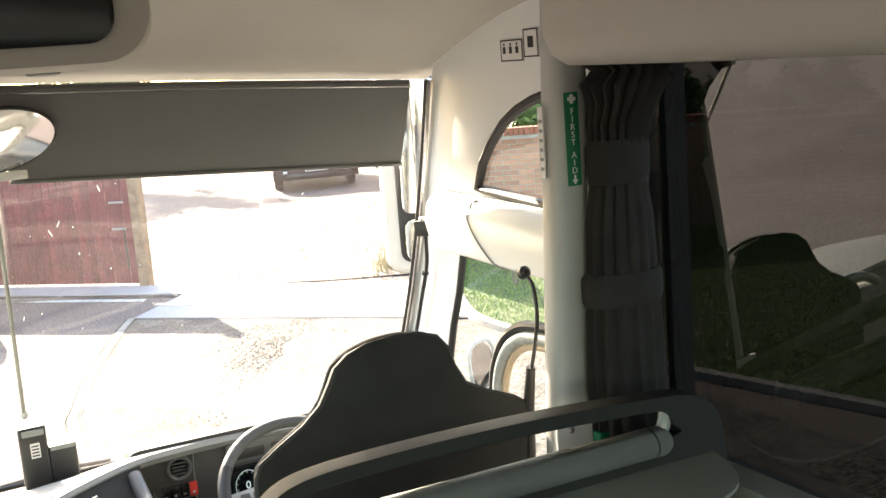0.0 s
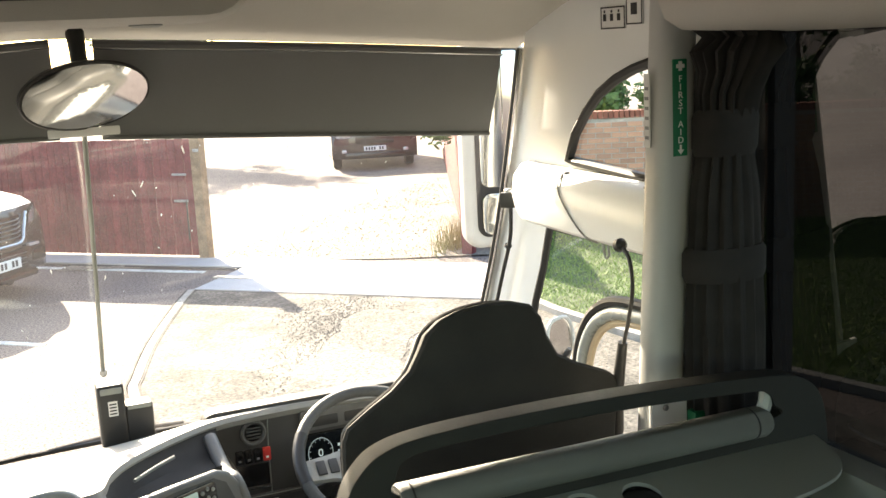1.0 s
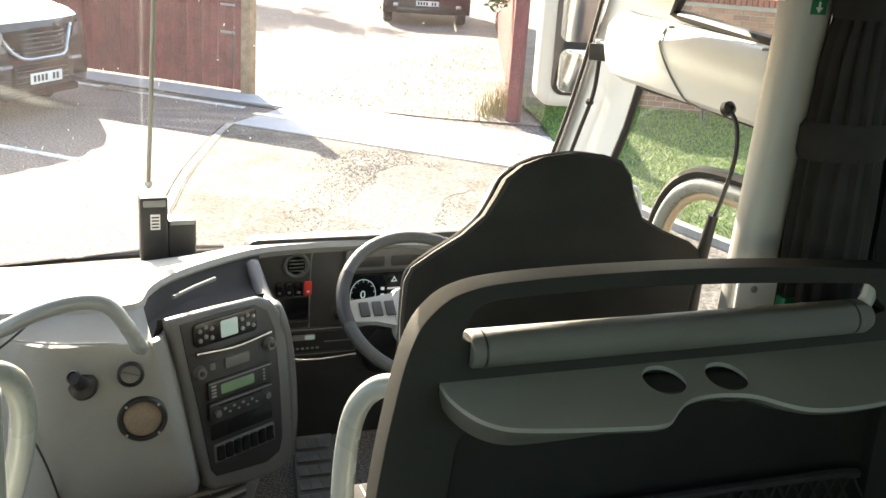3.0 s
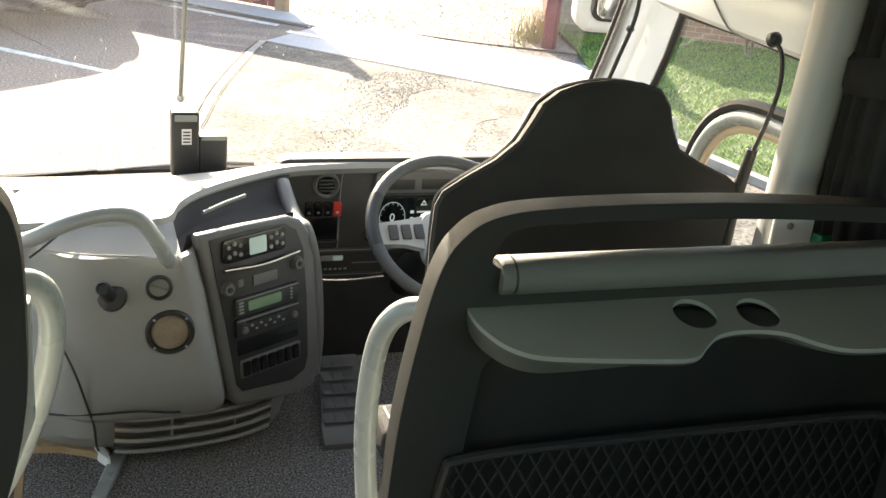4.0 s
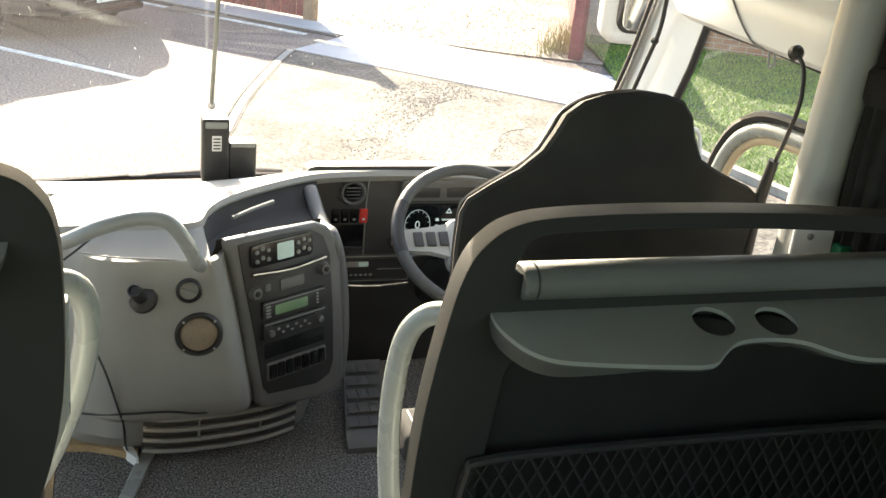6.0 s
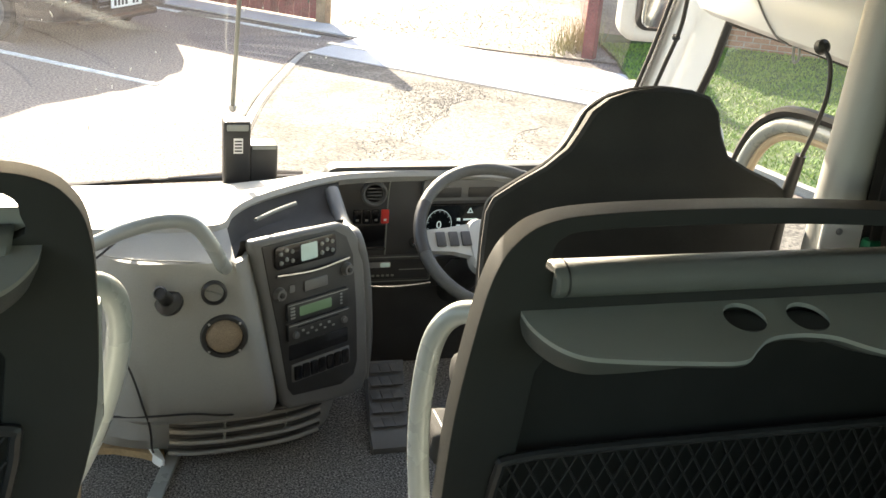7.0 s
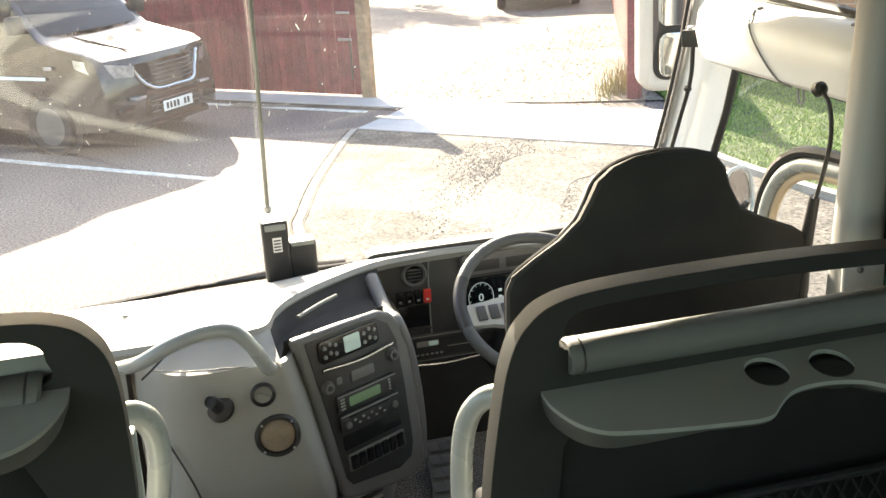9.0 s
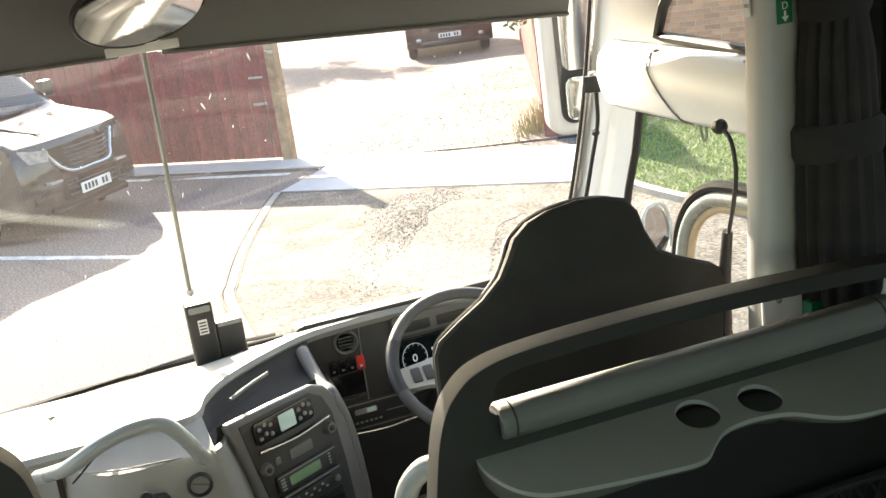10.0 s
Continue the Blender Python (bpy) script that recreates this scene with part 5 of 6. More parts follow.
part("glass", loft([[KM @ Vector((0.060 * s * math.cos(a), 0.070 * s * math.sin(a), -0.004)) for a in [2 * math.pi * k / 24 for k in range(24)]] for s in (1, 0.02)]), WINGGLASS, m2, "dark mirror glass")
part("bracket", tube([(1.5, 2.91, 1.84), (1.45, 2.95, 1.75), (1.325, 2.95, 1.68)], 0.008, 8, 4), RUBBER, m2)


# ---- outside: ground ----
G0, G, Q = Vector((2.57, 14.70, 0)), Vector((0.74, -0.67, 0)).normalized(), Vector((-0.67, -0.74, 0)).normalized()


def lot(s, p, z=0.0):
    """A point of the yard: s along the gates, p from the gates towards the coach."""
    v = G0 + G * s + Q * p
    return Vector((v.x, v.y, z))


def fall(x, y):
    p = (Vector((x, y, 0)) - G0).dot(Q)
    return -0.013 * max(0.0, -p - 1.0) if p > -40 else -0.507


def sheet(poly, z, thick=0.05):
    return plate([(p[0], p[1]) for p in poly], [], lambda u, v, w: Vector((u, v, z - w)), thick)


bm = bmesh.new()
xs = [-400, -120, -60, -30, -20] + [-14 + i for i in range(0, 40)] + [30, 40, 60, 120, 400]
ys = [-400, -120, -60, -30, -15] + [-8 + i for i in range(0, 60)] + [60, 80, 120, 400]
grid = [[bm.verts.new((x, y, fall(x, y) + 0.006 * noise.noise(Vector((x * 0.7, y * 0.7, 0))))) for y in ys] for x in xs]
for a, b in zip(grid, grid[1:]):
    for j in range(len(ys) - 1):
        bm.faces.new((a[j], b[j], b[j + 1], a[j + 1]))
ground = structure("ground", bm, ASPHALT, "worn grey asphalt yard")
# gravel drive beyond the gates
rows = []
for k in range(30):
    p = -0.02 - 1.0 * k
    c = lot(1.95, p)
    row = []
    for i in range(13):
        x = c.x - 3.4 + 6.9 * i / 12
        q = Vector((x, c.y + (x - c.x) * -0.5, 0))
        row.append((q.x, q.y, fall(q.x, q.y) + 0.014 + 0.02 * noise.noise(Vector((q.x, q.y, 3)))))
    rows.append(row)
tagged(obj("drive", loft(rows, False), GRAVEL), "pale sunlit gravel drive beyond the gates", kind="structure")
# patched surface nearer the coach, right of the edging
patch = [(0.86, 4.0), (0.88, 7.6), (0.89, 9.08), (0.98, 9.57), (1.27, 10.68), (1.77, 12.16), (2.05, 12.80), (4.73, 10.36), (5.0, 9.9), (5.06, 8.9), (5.2, 7.6), (5.5, 4.0)]
structure("pavement_patch", sheet(patch, 0.012), PATCHED, "patched gravelly asphalt")
edge = curve([(0.86, 4.0, 0.014), (0.88, 7.6, 0.014), (0.89, 9.08, 0.014), (0.98, 9.57, 0.014), (1.27, 10.68, 0.014), (1.77, 12.16, 0.014), (2.02, 12.80, 0.014)], 6)
for off in (-0.062, 0.056):
    structure("kerb_joint", loft([[(p.x + off - 0.009, p.y, p.z - 0.03), (p.x + off - 0.009, p.y, p.z + 0.004), (p.x + off + 0.009, p.y, p.z + 0.004), (p.x + off + 0.009, p.y, p.z - 0.03)] for p in edge]), SOIL, "dark joint beside the edging")
structure("kerb_edging", loft([[(p.x - 0.045, p.y, p.z - 0.05), (p.x - 0.04, p.y, p.z + 0.006), (p.x + 0.04, p.y, p.z + 0.006), (p.x + 0.045, p.y, p.z - 0.05)] for p in edge]), KERB, "flush stone edging")
apron = [lot(0.86, 0.02), lot(5.2, 0.02), lot(5.2, 1.76), lot(0.9, 1.76)]
structure("apron_joint", sheet([lot(0.88, 1.76), lot(5.2, 1.76), lot(5.2, 1.80), lot(0.85, 1.80)], 0.0145), SOIL, "dark crack along the apron")
ap = structure("pavement_apron", sheet(apron, 0.024), CONCRETE, "pale concrete apron across the gateway")
structure("pavement_strip", sheet([lot(-12, 0.05), lot(0.85, 0.05), lot(0.85, 0.55), lot(-12, 0.55)], 0.03), CONCRETE, "pale concrete strip along the gates")
structure("gutter", sheet([lot(-12, 0.55), lot(0.8, 0.55), lot(0.8, 0.66), lot(-12, 0.66)], 0.012), SOIL, "dark gutter")
for s0, s1 in ((0.8, 2.2), (2.22, 3.7), (3.72, 5.1)):
    b = structure("drain_channel", sheet([lot(s0, 1.08), lot(s1, 1.08), lot(s1, 1.19), lot(s0, 1.19)], 0.032), GALV, "slotted drain channel")
slots = bmesh.new()
for i in range(140):
    s = 0.85 + 0.03 * i
    q = [slots.verts.new(lot(s + a, c, 0.0332)) for a, c in ((0, 1.095), (0.014, 1.095), (0.014, 1.175), (0, 1.175))]
    slots.faces.new(q)
tagged(obj("drain_slots", slots, SOIL, False), "dark drain slots", kind="stuff")
for p0, s0, s1 in ((0.77, -8, 0.45), (4.07, -6.0, 0.67), (6.2, -6.0, -0.6), (9.0, -6.0, -1.2)):
    structure("road_line", sheet([lot(s0, p0), lot(s1, p0), lot(s1, p0 + 0.09), lot(s0, p0 + 0.09)], 0.010, 0.012), PAINTLINE, "worn white bay line")
# rough worn gravel showing through the patch
worn = curve([(1.75, 7.6, 0), (2.35, 7.7, 0), (2.95, 8.3, 0), (3.2, 9.0, 0), (3.75, 9.7, 0), (3.75, 10.5, 0), (3.3, 10.7, 0), (2.95, 10.0, 0), (2.6, 9.5, 0), (2.15, 8.8, 0)], 7, True)
worn = [(q.x + 0.10 * noise.noise(q * 2.5), q.y + 0.14 * noise.noise(q * 2.5 + Vector((9, 4, 1)))) for q in worn]
structure("pavement_worn", sheet(worn, 0.0165, 0.03), ROUGH, "rough grey gravel where the surface has worn through")
verts, faces = [], []
rs = random.Random(21)
while len(verts) < 4 * 7000:
    x, y = rs.gauss(2.8, 0.62), rs.uniform(6.8, 11.4)
    if abs(x - (2.3 + 0.42 * (y - 8.2))) > rs.uniform(0.1, 0.95):
        continue
    r, n, a0 = rs.uniform(0.004, 0.012), len(verts), rs.uniform(0, 6)
    verts += [(x + r * rs.uniform(.6, 1.2) * math.cos(a + a0), y + r * rs.uniform(.6, 1.2) * math.sin(a + a0), 0.012) for a in (0, 2.1, 4.2)] + [(x, y, 0.0165 + r * rs.uniform(.2, .5))]
    faces += [(n, n + 1, n + 3), (n + 1, n + 2, n + 3), (n + 2, n, n + 3)]
me = bpy.data.meshes.new("loose_stones")
me.from_pydata(verts, [], faces)
me.materials.append(ROUGH)
tagged(new("loose_stones", me), "loose grey stones on the worn surface", kind="stuff")
# lawn with kerb
lawn = [(5.55, 11.4), (5.12, 10.2), (5.05, 9.6), (5.12, 8.9), (5.3, 7.9), (5.7, 6.5), (6.3, 4.5), (6.8, 2.0), (20, 0.0), (20, 7.0), (8.2, 13.4), (6.3, 14.4), (5.9, 12.6)]
structure("lawn", sheet(lawn, 0.05), TURF, "green lawn bed")
le = curve([(5.55, 11.4, 0), (5.12, 10.2, 0), (5.05, 9.6, 0), (5.12, 8.9, 0), (5.3, 7.9, 0), (5.7, 6.5, 0), (6.3, 4.5, 0)], 5)
structure("kerb_lawn", loft([[(p.x - 0.07, p.y, -0.02), (p.x - 0.065, p.y, 0.07), (p.x + 0.03, p.y, 0.075), (p.x + 0.035, p.y, -0.02)] for p in le]), KERB, "low stone kerb beside the lawn")
rg = random.Random(4)
from_poly = [(p[0], p[1]) for p in lawn]


def inside(x, y):
    c = False
    for (x1, y1), (x2, y2) in zip(from_poly, from_poly[1:] + from_poly[:1]):
        if (y1 > y) != (y2 > y) and x < (x2 - x1) * (y - y1) / (y2 - y1) + x1:
            c = not c
    return c


verts, faces = [], []
while len(faces) < 95000:
    x, y = rg.uniform(5.0, 13.0), rg.uniform(4.0, 13.6)
    if not inside(x, y):
        continue
    h, a, w = rg.uniform(0.014, 0.042), rg.uniform(0, 6.28), rg.uniform(0.004, 0.009)
    dx, dy = math.cos(a), math.sin(a)
    n = len(verts)
    verts += [(x - dx * w, y - dy * w, 0.045), (x + dx * w, y + dy * w, 0.045), (x + rg.uniform(-0.04, 0.04), y + rg.uniform(-0.04, 0.04), 0.05 + h)]
    faces.append((n, n + 1, n + 2))
me = bpy.data.meshes.new("grass")
me.from_pydata(verts, [], faces)
me.materials.append(BLADE)
tagged(new("grass", me), "short sunlit lawn grass", kind="stuff")
# loose stones on the drive
verts, faces = [], []
for i in range(5200):
    q = lot(rg.uniform(0.1, 4.2), -rg.uniform(0.05, 9))
    z = fall(q.x, q.y) + 0.016
    r = rg.uniform(0.006, 0.02)
    n = len(verts)
    verts += [(q.x + r * rg.uniform(.6, 1.2) * math.cos(a), q.y + r * rg.uniform(.6, 1.2) * math.sin(a), z) for a in (0, 2.1, 4.2)] + [(q.x, q.y, z + r * rg.uniform(.5, 1))]
    faces += [(n, n + 1, n + 3), (n + 1, n + 2, n + 3), (n + 2, n, n + 3)]
me = bpy.data.meshes.new("gravel")
me.from_pydata(verts, [], faces)
me.materials.append(GRAVEL)
tagged(new("gravel", me), "loose pale stones on the drive", kind="stuff")

# ---- gates and fence ----
def upright(s, p, a, b, z0, z1, bev=0.004):
    """A post or board standing in the gate line: a along, b through."""
    m = Matrix.Translation(lot(s, p)) @ Matrix((G, Q, Vector((0, 0, 1)))).transposed().to_4x4()
    return box((-a / 2, -b / 2, z0), (a / 2, b / 2, z1), bev, m, 1)


gate = thing("boarded_gate", tuple(lot(-1.7, 0)), "closed red-brown boarded gate leaf with dark rails", "gate")
first = None
for i in range(27):
    s = -0.16 - 0.122 * i
    z1 = 1.63 + 0.004 * math.sin(i * 2.3)
    part("board", upright(s, 0.0 + 0.004 * (i % 2), 0.113, 0.024, 0.05, z1), STAINED, gate, "", False)
for z in (0.3, 1.35):
    part("rail", upright(-1.75, -0.045, 3.3, 0.045, z, z + 0.11), STAINED, gate)
part("latch_bar", upright(-0.30, 0.03, 0.22, 0.018, 1.14, 1.17), GALV, gate, "bright steel latch bar")
part("latch_bar", upright(-0.30, 0.03, 0.22, 0.018, 0.78, 0.815), GALV, gate, "bright steel latch bar")
part("drop_bolt", upright(-0.22, 0.03, 0.02, 0.02, 0.25, 0.80), BLACK, gate, "dark drop bolt")
fence = thing("boarded_fence", tuple(lot(-6, 0)), "red-brown boarded fence continuing beside the gate", "fence")
for i in range(44):
    part("board", upright(-3.456 - 0.122 * i, 0.004 * (i % 2), 0.113, 0.024, 0.05, 1.65 + 0.05 * math.sin(i * 1.7) * 0.3), STAINED, fence, "", False)
post = thing("gate_post", tuple(lot(0, 0)), "square weathered timber gate post", "post", "gate posts")
part("timber", upright(0.0, 0.0, 0.15, 0.15, -0.02, 1.68, 0.01), TIMBER, post)
part("capping", upright(0.0, 0.0, 0.16, 0.16, 1.68, 1.70, 0.006), TIMBER, post)
part("hinge_plate", upright(0.02, 0.08, 0.09, 0.008, 1.46, 1.5), GALV, post, "steel strap")
post2 = thing("gate_post", tuple(lot(3.53, -0.62)), "square red-brown gate post by the brick wall", "post", "gate posts")
part("timber", upright(3.53, -0.62, 0.15, 0.15, -0.02, 1.6, 0.01), STAINED, post2)
leaf = thing("boarded_gate", tuple(lot(3.5, -1.5)), "open red-brown boarded gate leaf beside the drive", "gate")
back_dir = Vector((0.37, 0.929, 0))
p0 = lot(3.5, -0.7)
for i in range(24):
    c = p0 + back_dir.normalized() * (0.1 + 0.122 * i)
    m = Matrix.Translation(c) @ Matrix((back_dir.normalized(), Vector((-0.929, 0.37, 0)).normalized(), Vector((0, 0, 1)))).transposed().to_4x4()
    part("board", box((-0.056, -0.012, 0.03), (0.056, 0.012, 1.52), 0.004, m, 1), STAINED, leaf, "", False)
side = thing("boarded_fence", tuple(p0 + back_dir * 5), "brown boarded fence running along the drive", "fence")
for i in range(70):
    c = p0 + back_dir.normalized() * (3.1 + 0.16 * i)
    m = Matrix.Translation((c.x, c.y, fall(c.x, c.y))) @ Matrix((back_dir.normalized(), Vector((-0.929, 0.37, 0)).normalized(), Vector((0, 0, 1)))).transposed().to_4x4()
    part("board", box((-0.075, -0.012, 0.0), (0.075, 0.012, 1.5), 0.0, m, 1), STAINED, side, "", False)


# ---- trees and hedge ----
def crown(center, size, count, leaf_size, rg, gaps=0.5):
    verts, faces = [], []
    clumps = [Vector((rg.gauss(0, 0.42) * size[0], rg.gauss(0, 0.42) * size[1], rg.gauss(0, 0.38) * size[2])) for _ in range(max(10, count // 260))]
    for i in range(count):
        c = rg.choice(clumps)
        q = Vector(center) + c + Vector((rg.gauss(0, 1), rg.gauss(0, 1), rg.gauss(0, 1))) * gaps * min(size) * 0.35
        a = Vector((rg.uniform(-1, 1), rg.uniform(-1, 1), rg.uniform(-0.6, 0.6))).normalized() * leaf_size * rg.uniform(0.6, 1.3)
        b = a.orthogonal().normalized() * leaf_size * 0.45
        n = len(verts)
        verts += [q - a, q + b, q + a, q - b]
        faces.append((n, n + 1, n + 2, n + 3))
    me = bpy.data.meshes.new("crown")
    me.from_pydata([tuple(v) for v in verts], [], faces)
    me.materials.append(LEAF)
    return me


def tree(x, y, h, spread, count, label):
    rg = random.Random(int(x * 31 + y * 7))
    z = fall(x, y)
    t = thing("tree", (x, y, z), label, "tree")
    part("trunk", tube([(x, y, z - 0.1), (x + 0.1, y, z + h * 0.3), (x, y + 0.1, z + h * 0.75)], (0.2, 0.07), 10, 6), BARK, t)
    for k in range(6):
        a = k * 1.05
        part("limb", tube([(x + 0.05, y, z + h * (0.3 + 0.05 * k)), (x + spread * 0.4 * math.cos(a), y + spread * 0.4 * math.sin(a), z + h * (0.5 + 0.05 * k)), (x + spread * 0.7 * math.cos(a), y + spread * 0.7 * math.sin(a), z + h * (0.62 + 0.05 * k))], (0.07, 0.02), 7, 5), BARK, t)
    ob = new("crown", crown((x, y, z + h * 0.68), (spread, spread, h * 0.3), count, 0.1, rg))
    ob.parent = t
    ob.matrix_parent_inverse = Matrix.Translation(-t.location)
    return t


# Added out of sight, only to cast the shadow patch on the drive.
tree(4.6, 31.5, 4.6, 1.9, 6500, "unseen tree added beyond the gates to shade the drive")
hedge = thing("hedge", (8.5, 14.8, 0), "bright green leafy hedge behind the brick wall", "hedge")
rg = random.Random(9)
for k in range(5):
    ob = new("foliage", crown((7.5 + 1.3 * k, 15.7 - 0.74 * k, 1.75), (1.1, 0.55, 0.65), 4200, 0.07, rg))
    ob.parent = hedge
    ob.matrix_parent_inverse = Matrix.Translation(-hedge.location)
    part("stem", tube([(7.5 + 1.3 * k, 15.7 - 0.74 * k, 0), (7.55 + 1.3 * k, 15.7 - 0.74 * k, 1.8)], (0.06, 0.03), 7, 3), BARK, hedge)
# tree added beside the lawn so that its shade falls on the grass
tree(14.5, 17.0, 5.2, 2.4, 6000, "leafy tree added behind the brick wall to shade the lawn")
weeds = thing("weeds", tuple(lot(3.2, -1.2)), "tall dry weeds beside the open gate", "plant")
DRY = mat("dry grass stems", (0.3, 0.27, 0.12), 0.8, var=0.2)
rg = random.Random(12)
vv, ff = [], []
for i in range(260):
    c = lot(3.2 + rg.gauss(0, 0.1), -1.2 + rg.gauss(0, 0.35))
    h = rg.uniform(0.15, 0.5)
    n = len(vv)
    d = Vector((rg.uniform(-1, 1), rg.uniform(-1, 1), 0)) * 0.14
    vv += [(c.x - 0.006, c.y, 0), (c.x + 0.006, c.y, 0), (c.x + d.x, c.y + d.y, h)]
    ff.append((n, n + 1, n + 2))
me = bpy.data.meshes.new("stems")
me.from_pydata(vv, [], ff)
me.materials.append(DRY)
ob = new("stems", me)
ob.parent = weeds
ob.matrix_parent_inverse = Matrix.Translation(-weeds.location)


# ---- vehicles ----
def wheel(parent, m, r, w, name="wheel"):
    """Axle along the y axis of m, outer face towards -y."""
    lm = m @ pose(0, 0, 0, 90, 0, 0)
    t = part(name, lathe([(r * 0.62, -w / 2), (r * 0.93, -w / 2), (r, -w / 3), (r, w / 3), (r * 0.93, w / 2), (r * 0.64, w / 2), (r * 0.62, w / 2 - 0.03)], lm, 32), TYRE, parent)
    part("rim", lathe([(r * 0.64, w / 2 - 0.005), (r * 0.61, w / 2 - 0.03), (r * 0.5, w / 2 - 0.05), (r * 0.3, w / 2 - 0.03), (r * 0.2, w / 2 - 0.015), (0.01, w / 2 - 0.01)], lm, 28), ALLOY, t)
    for k in range(5):
        a = 2 * math.pi * k / 5
        ring = [(r * (0.42 + 0.13 * math.cos(b)) , r * 0.10 * math.sin(b)) for b in [2 * math.pi * i / 10 for i in range(10)]]
        part("rim_opening", plate([(u * math.cos(a) - v * math.sin(a), u * math.sin(a) + v * math.cos(a)) for u, v in ring], [], lambda u, v, w_: lm @ Vector((u, v, w / 2 - 0.028 + w_)), 0.006), TYRE, t, "dark opening between the spokes")
    for k in range(5):
        a = k * 2 * math.pi / 5
        part("hole", lathe([(r * 0.07, 0.0), (r * 0.07, 0.003)], lm @ Matrix.Translation((r * 0.43 * math.cos(a), r * 0.43 * math.sin(a), w / 2 - 0.038)), 10), TYRE, t)


def vehicle(name, label, front, heading, L, W, side, wheel_r, axle_f, axle_b, paint, hood_from, plate_z, category):
    """side: the outline in (back from the nose, height); front: the ground under the nose."""
    h = Vector(heading).normalized()
    n = Vector((-h.y, h.x, 0))
    M = Matrix.Translation(front) @ Matrix((h, n, Vector((0, 0, 1)))).transposed().to_4x4()
    car = thing(name, tuple(front), label, category)
    rings = []
    for f, k in ((-1.0, 0.93), (-0.985, 0.98), (-0.9, 1.0), (-0.5, 1.0), (0, 1.0), (0.5, 1.0), (0.9, 1.0), (0.985, 0.98), (1.0, 0.93)):
        r = []
        for d, z in side:
            tuck = max(0.0, z - 1.0) * 0.17
            bow = 0.20 * max(0.0, abs(f) - 0.45) if d < 0.35 else 0.0
            r.append(M @ Vector((-d - bow - (1 - k) * 0.3, f * (W / 2 - tuck), 0.5 + (z - 0.5) * (0.95 + 0.05 * k))))
        rings.append(r)
    body = part("body", loft(rings), paint, car)
    return car, body, M


van_side = [(0.02, 0.30), (0.0, 0.55), (0.02, 0.85), (0.10, 1.06), (0.35, 1.14), (0.75, 1.22), (1.02, 1.28), (1.25, 1.50), (1.85, 2.13), (2.15, 2.3), (4.6, 2.34), (4.85, 2.2), (4.95, 1.0), (4.95, 0.35), (4.3, 0.28), (1.4, 0.28), (0.6, 0.26)]
van, vb, VM = vehicle("parked_van", "dark grey van parked in a bay with pale sunlit bonnet", Vector((0.0, 13.35, 0)), (0.77, -0.64, 0), 4.95, 1.95, van_side, 0.34, 0.95, 3.9, VANPAINT, 1.0, 0.5, "van")


def on_van(name, a, b, material, label="", bev=0.01, parent=None):
    return part(name, box(a, b, bev, VM), material, parent or van, label)


part("windscreen", loft([[VM @ Vector(p) for p in r] for r in ([(-1.06, -0.80, 1.315), (-1.0, 0.0, 1.32), (-1.06, 0.80, 1.315)], [(-1.30, -0.76, 1.565), (-1.23, 0, 1.58), (-1.30, 0.76, 1.565)], [(-1.80, -0.66, 2.10), (-1.74, 0, 2.115), (-1.80, 0.66, 2.10)])], False), CARGLASS, van, "dark windscreen")
gl = part("grille", loft([[VM @ Vector(p) for p in r] for r in ([(-0.06, -0.55, 0.98), (0.045, -0.3, 1.0), (0.05, 0, 1.01), (0.045, 0.3, 1.0), (-0.06, 0.55, 0.98)], [(-0.05, -0.42, 0.72), (0.05, -0.3, 0.70), (0.055, 0, 0.69), (0.05, 0.3, 0.70), (-0.05, 0.42, 0.72)])], False), GLOSS, van, "black slatted grille")
for k in range(5):
    z = 0.75 + 0.05 * k
    part("grille_bar", tube([VM @ Vector(p) for p in ((-0.03, -0.44, z), (0.057, -0.25, z), (0.063, 0, z), (0.057, 0.25, z), (-0.03, 0.44, z))], 0.008, 6, 4), CONSOLE, gl)
part("chrome_surround", tube([VM @ Vector(p) for p in ((-0.06, -0.60, 1.0), (-0.02, -0.48, 0.80), (0.055, -0.32, 0.685), (0.065, 0, 0.675), (0.055, 0.32, 0.685), (-0.02, 0.48, 0.80), (-0.06, 0.60, 1.0))], 0.022, 8, 6), SATIN, gl, "bright grille surround")
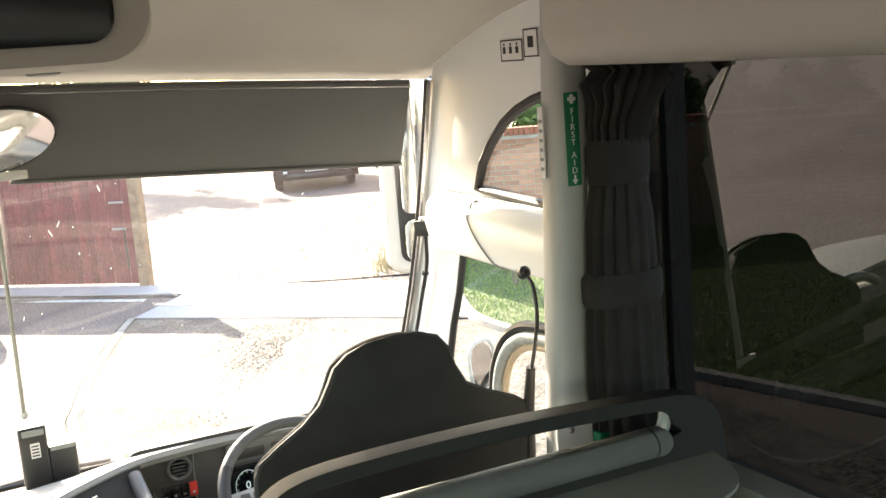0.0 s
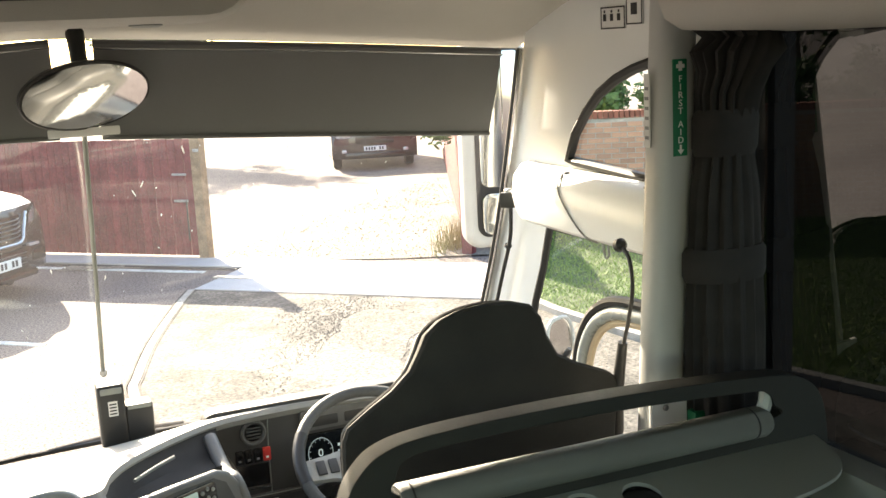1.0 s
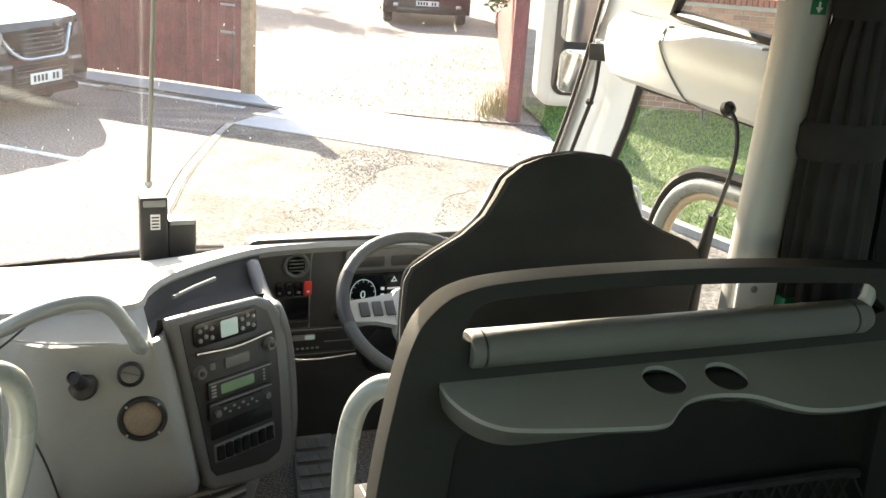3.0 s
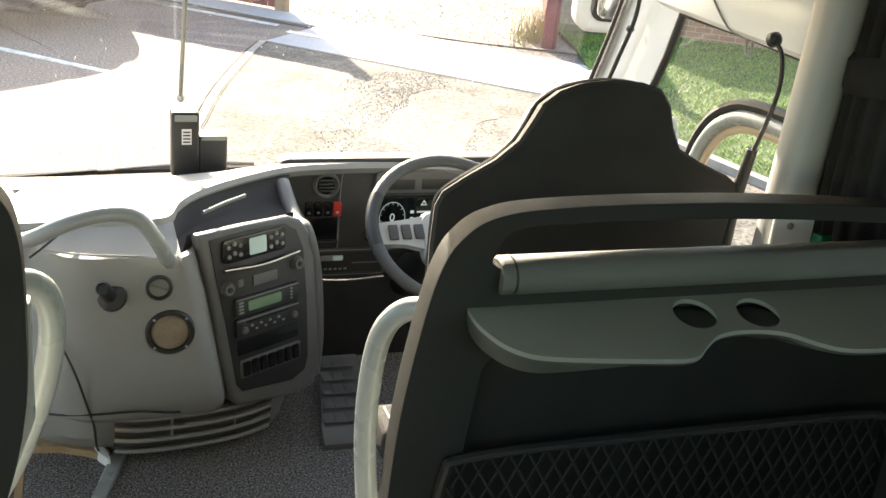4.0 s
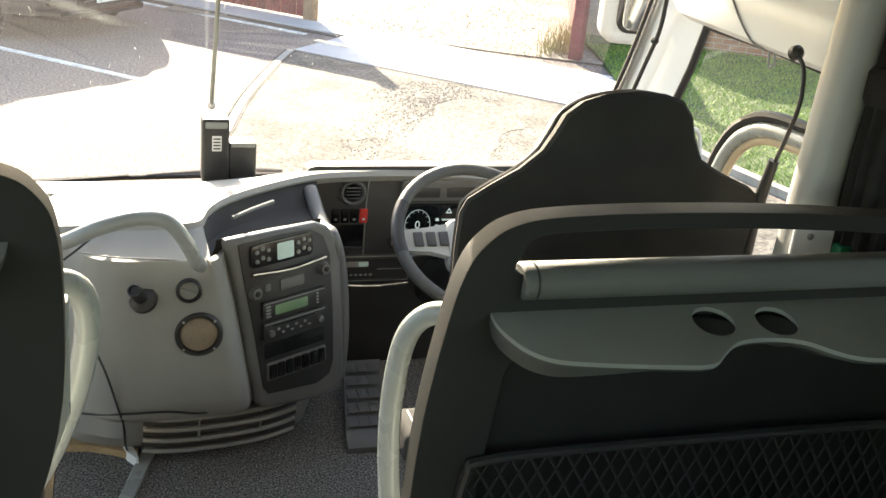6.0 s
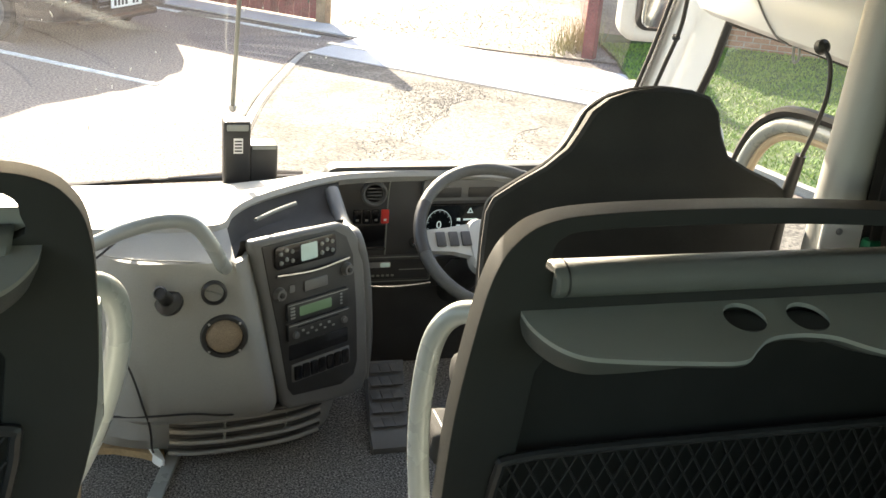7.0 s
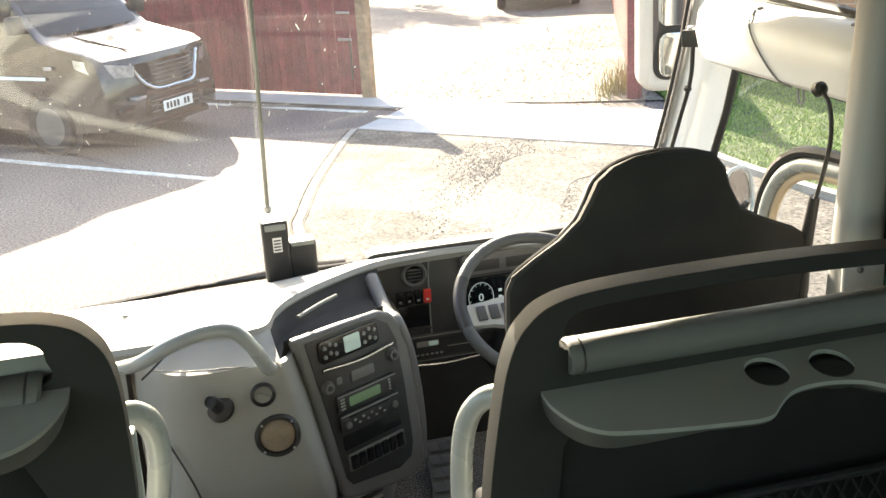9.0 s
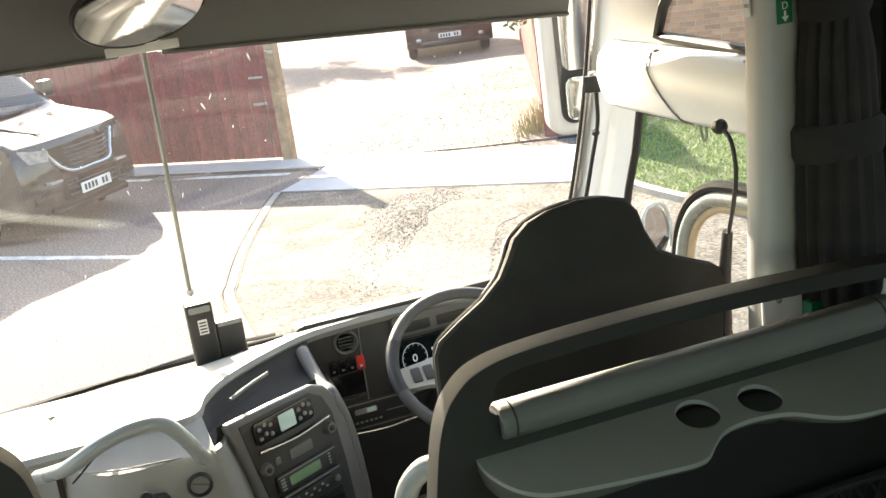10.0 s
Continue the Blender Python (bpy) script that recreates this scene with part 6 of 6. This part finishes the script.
for sg in (-1, 1):
    hl = part("headlamp", loft([[VM @ Vector((x, sg * y, z)) for x, y, z in r] for r in ([(0.0, 0.58, 0.98), (-0.02, 0.58, 0.86)], [(-0.10, 0.80, 1.02), (-0.10, 0.80, 0.87)], [(-0.30, 0.955, 1.06), (-0.28, 0.965, 0.93)], [(-0.52, 0.972, 1.10), (-0.5, 0.978, 1.0)])], False), LAMP, van, "large clear headlamp")
    on_van("day_lamp", (-0.05, sg * 0.58 - 0.09, 0.60), (0.035, sg * 0.58 + 0.09, 0.635), LAMP, "thin bright lamp strip", 0.005)
    on_van("fog_recess", (-0.12, sg * 0.74 - 0.12, 0.40), (-0.028, sg * 0.74 + 0.12, 0.54), GLOSS, "dark fog lamp recess", 0.03)
    on_van("mirror", (-1.3, sg * 1.02 - 0.09, 1.38), (-1.18, sg * 1.02 + 0.09, 1.58), BLACK, "black door mirror", 0.03)
    on_van("side_window", (-2.35, sg * 0.86 - 0.03, 1.32), (-1.42, sg * 0.86 + 0.03, 1.78), CARGLASS, "dark side window", 0.02)
    on_van("rear_window", (-4.4, sg * 0.86 - 0.03, 1.32), (-2.5, sg * 0.86 + 0.03, 1.78), CARGLASS, "dark side window", 0.02)
    on_van("side_repeater", (-0.95, sg * 0.985 - 0.008, 0.98), (-0.83, sg * 0.985 + 0.008, 1.02), LAMP, "", 0.004)
    on_van("side_strip", (-2.2, sg * 0.985 - 0.004, 0.86), (-0.95, sg * 0.985 + 0.004, 0.90), PAPER, "pale lettered strip", 0.002)
    for d in (0.98, 3.95):
        part("wheel_arch", lathe([(0.40, 0), (0.43, 0.012), (0.46, 0.0)], VM @ Matrix.Translation((-d, sg * 0.97, 0.36)) @ pose(0, 0, 0, 90 * sg, 0, 0), 30), VANPAINT, van)
        part("arch_dark", lathe([(0.405, 0), (0.405, 0.008), (0.01, 0.008)], VM @ Matrix.Translation((-d, sg * 0.968, 0.36)) @ pose(0, 0, 0, 90 * sg, 0, 0), 30), TYRE, van, "dark wheel arch")
        wheel(van, VM @ Matrix.Translation((-d, sg * 0.90, 0.34)) @ pose(0, 0, 0, 0, 0, 0 if sg < 0 else 180), 0.34, 0.22)
on_van("lower_intake", (-0.03, -0.45, 0.36), (0.035, 0.45, 0.60), GLOSS, "black lower intake", 0.03)
for k in range(3):
    on_van("intake_bar", (0.03, -0.42, 0.42 + 0.06 * k), (0.042, 0.42, 0.432 + 0.06 * k), CONSOLE)
on_van("bumper_lip", (-0.14, -0.62, 0.24), (0.02, 0.62, 0.32), GLOSS, "", 0.03)
np_ = on_van("number_plate", (0.06, -0.26, 0.40), (0.075, 0.26, 0.52), PAPER, "white number plate", 0.004)
for k in range(7):
    if k != 4:
        part("plate_bar", box((0.0755, -0.22 + 0.063 * k, 0.425), (0.0765, -0.18 + 0.063 * k, 0.497), 0, VM), INK, np_, "black bar")
part("bonnet_crease", tube([VM @ Vector(p) for p in ((-0.98, -0.45, 1.275), (-0.6, -0.42, 1.20), (-0.25, -0.36, 1.122))], 0.010, 6, 4), VANPAINT, van)
part("wiper", tube([VM @ Vector(p) for p in ((-1.03, -0.3, 1.32), (-1.2, 0.1, 1.48), (-1.3, 0.4, 1.56))], 0.012, 6, 4), BLACK, van)

car_side = [(0.03, 0.28), (0.0, 0.5), (0.03, 0.80), (0.2, 0.95), (0.6, 1.02), (1.05, 1.08), (1.5, 1.45), (1.8, 1.60), (3.2, 1.60), (3.9, 1.25), (4.3, 1.0), (4.35, 0.4), (3.4, 0.25), (0.6, 0.24)]
cz = fall(8.28, 23.9)
car, cb, CM = vehicle("parked_car", "dark brown car parked on the drive facing the gates", Vector((8.28, 23.9, cz)), (-0.26, -0.965, 0), 4.35, 2.0, car_side, 0.34, 0.9, 3.5, CARPAINT, 1.0, 0.5, "car")


def on_car(name, a, b, material, label="", bev=0.01):
    return part(name, box(a, b, bev, CM), material, car, label)


part("windscreen", loft([[CM @ Vector(p) for p in r] for r in ([(-1.1, -0.75, 1.12), (-1.02, 0, 1.13), (-1.1, 0.75, 1.12)], [(-1.6, -0.62, 1.52), (-1.52, 0, 1.53), (-1.6, 0.62, 1.52)])], False), CARGLASS, car)
on_car("grille", (-0.05, -0.45, 0.62), (0.03, 0.45, 0.84), GLOSS, "black grille", 0.03)
on_car("lower_intake", (-0.05, -0.7, 0.28), (0.025, 0.7, 0.42), GLOSS, "", 0.03)
cp = on_car("number_plate", (0.02, -0.26, 0.46), (0.04, 0.26, 0.57), PAPER, "white number plate", 0.003)
for k in range(7):
    if k != 4:
        part("plate_bar", box((0.0405, -0.22 + 0.063 * k, 0.48), (0.0415, -0.18 + 0.063 * k, 0.55), 0, CM), INK, cp, "black bar")
for sg in (-1, 1):
    on_car("headlamp", (-0.25, sg * 0.72 - 0.17, 0.76), (-0.01, sg * 0.72 + 0.17, 0.88), LAMP, "clear headlamp", 0.03)
    on_car("fog_lamp", (-0.06, sg * 0.72 - 0.06, 0.42), (0.0, sg * 0.72 + 0.06, 0.5), LAMP, "", 0.02)
    on_car("mirror", (-1.45, sg * 1.0 - 0.1, 1.02), (-1.32, sg * 1.0 + 0.1, 1.17), CARPAINT, "", 0.03)
    for d in (0.85, 3.45):
        wheel(car, CM @ Matrix.Translation((-d, sg * 0.86, 0.32)) @ pose(0, 0, 0, 0, 0, 0 if sg < 0 else 180), 0.32, 0.2)

# ---- brick garden wall ----
W0, WD = Vector((6.75, 14.29, 0)), Vector((0.87, -0.49, 0)).normalized()
WN = Vector((WD.y, -WD.x, 0))
WR = Matrix((WD, WN, Vector((0, 0, 1)))).transposed().to_4x4()
wall = structure("wall_garden", box((0, -0.1, 0), (14, 0.1, 1.55), 0.0, Matrix.Translation(W0) @ WR), MORTAR, "yellow and red brick garden wall with brick coping")
half = box((-0.1035, -0.006, -0.0305), (0.1035, 0.012, 0.0305), 0.003, None, 1)
bme = bpy.data.meshes.new("brick")
half.to_mesh(bme)
half.free()
bme.materials.append(BRICK)
sold = box((-0.031, -0.11, -0.052), (0.031, 0.118, 0.052), 0.003, None, 1)
cme = bpy.data.meshes.new("coping_brick")
sold.to_mesh(cme)
sold.free()
cme.materials.append(BRICKRED)
rest, count = bmesh.new(), 0
base_rot = WR
for row in range(20):
    for i in range(60):
        s = 0.115 + 0.222 * i + (0.111 if row % 2 else 0)
        if s > 13.9:
            continue
        at_ = W0 + WD * s + WN * 0.1 + Vector((0, 0, 0.045 + 0.0745 * row))
        near = 0.3 < s < 4.6 and row > 5
        if near and count < 290:
            b = new("brick", bme)
            b.parent = wall
            b.matrix_basis = Matrix.Translation(at_) @ base_rot
            count += 1
        else:
            vs = []
            for sx, sz in ((-1, -1), (1, -1), (1, 1), (-1, 1)):
                vs.append(rest.verts.new(at_ + WD * 0.1035 * sx + WN * 0.010 + Vector((0, 0, 0.0305 * sz))))
            rest.faces.new(vs)
            vb_ = [rest.verts.new(v.co - WN * 0.014) for v in vs]
            for k in range(4):
                rest.faces.new((vs[k], vs[(k + 1) % 4], vb_[(k + 1) % 4], vb_[k]))
ob = obj("brickwork", rest, BRICK, False)
ob.parent = wall
tagged(ob, "rest of the brickwork", kind="stuff")
for i in range(110):
    b = new("coping_brick", cme)
    b.parent = wall
    b.matrix_basis = Matrix.Translation(W0 + WD * (0.04 + 0.074 * i) + Vector((0, 0, 1.60))) @ base_rot
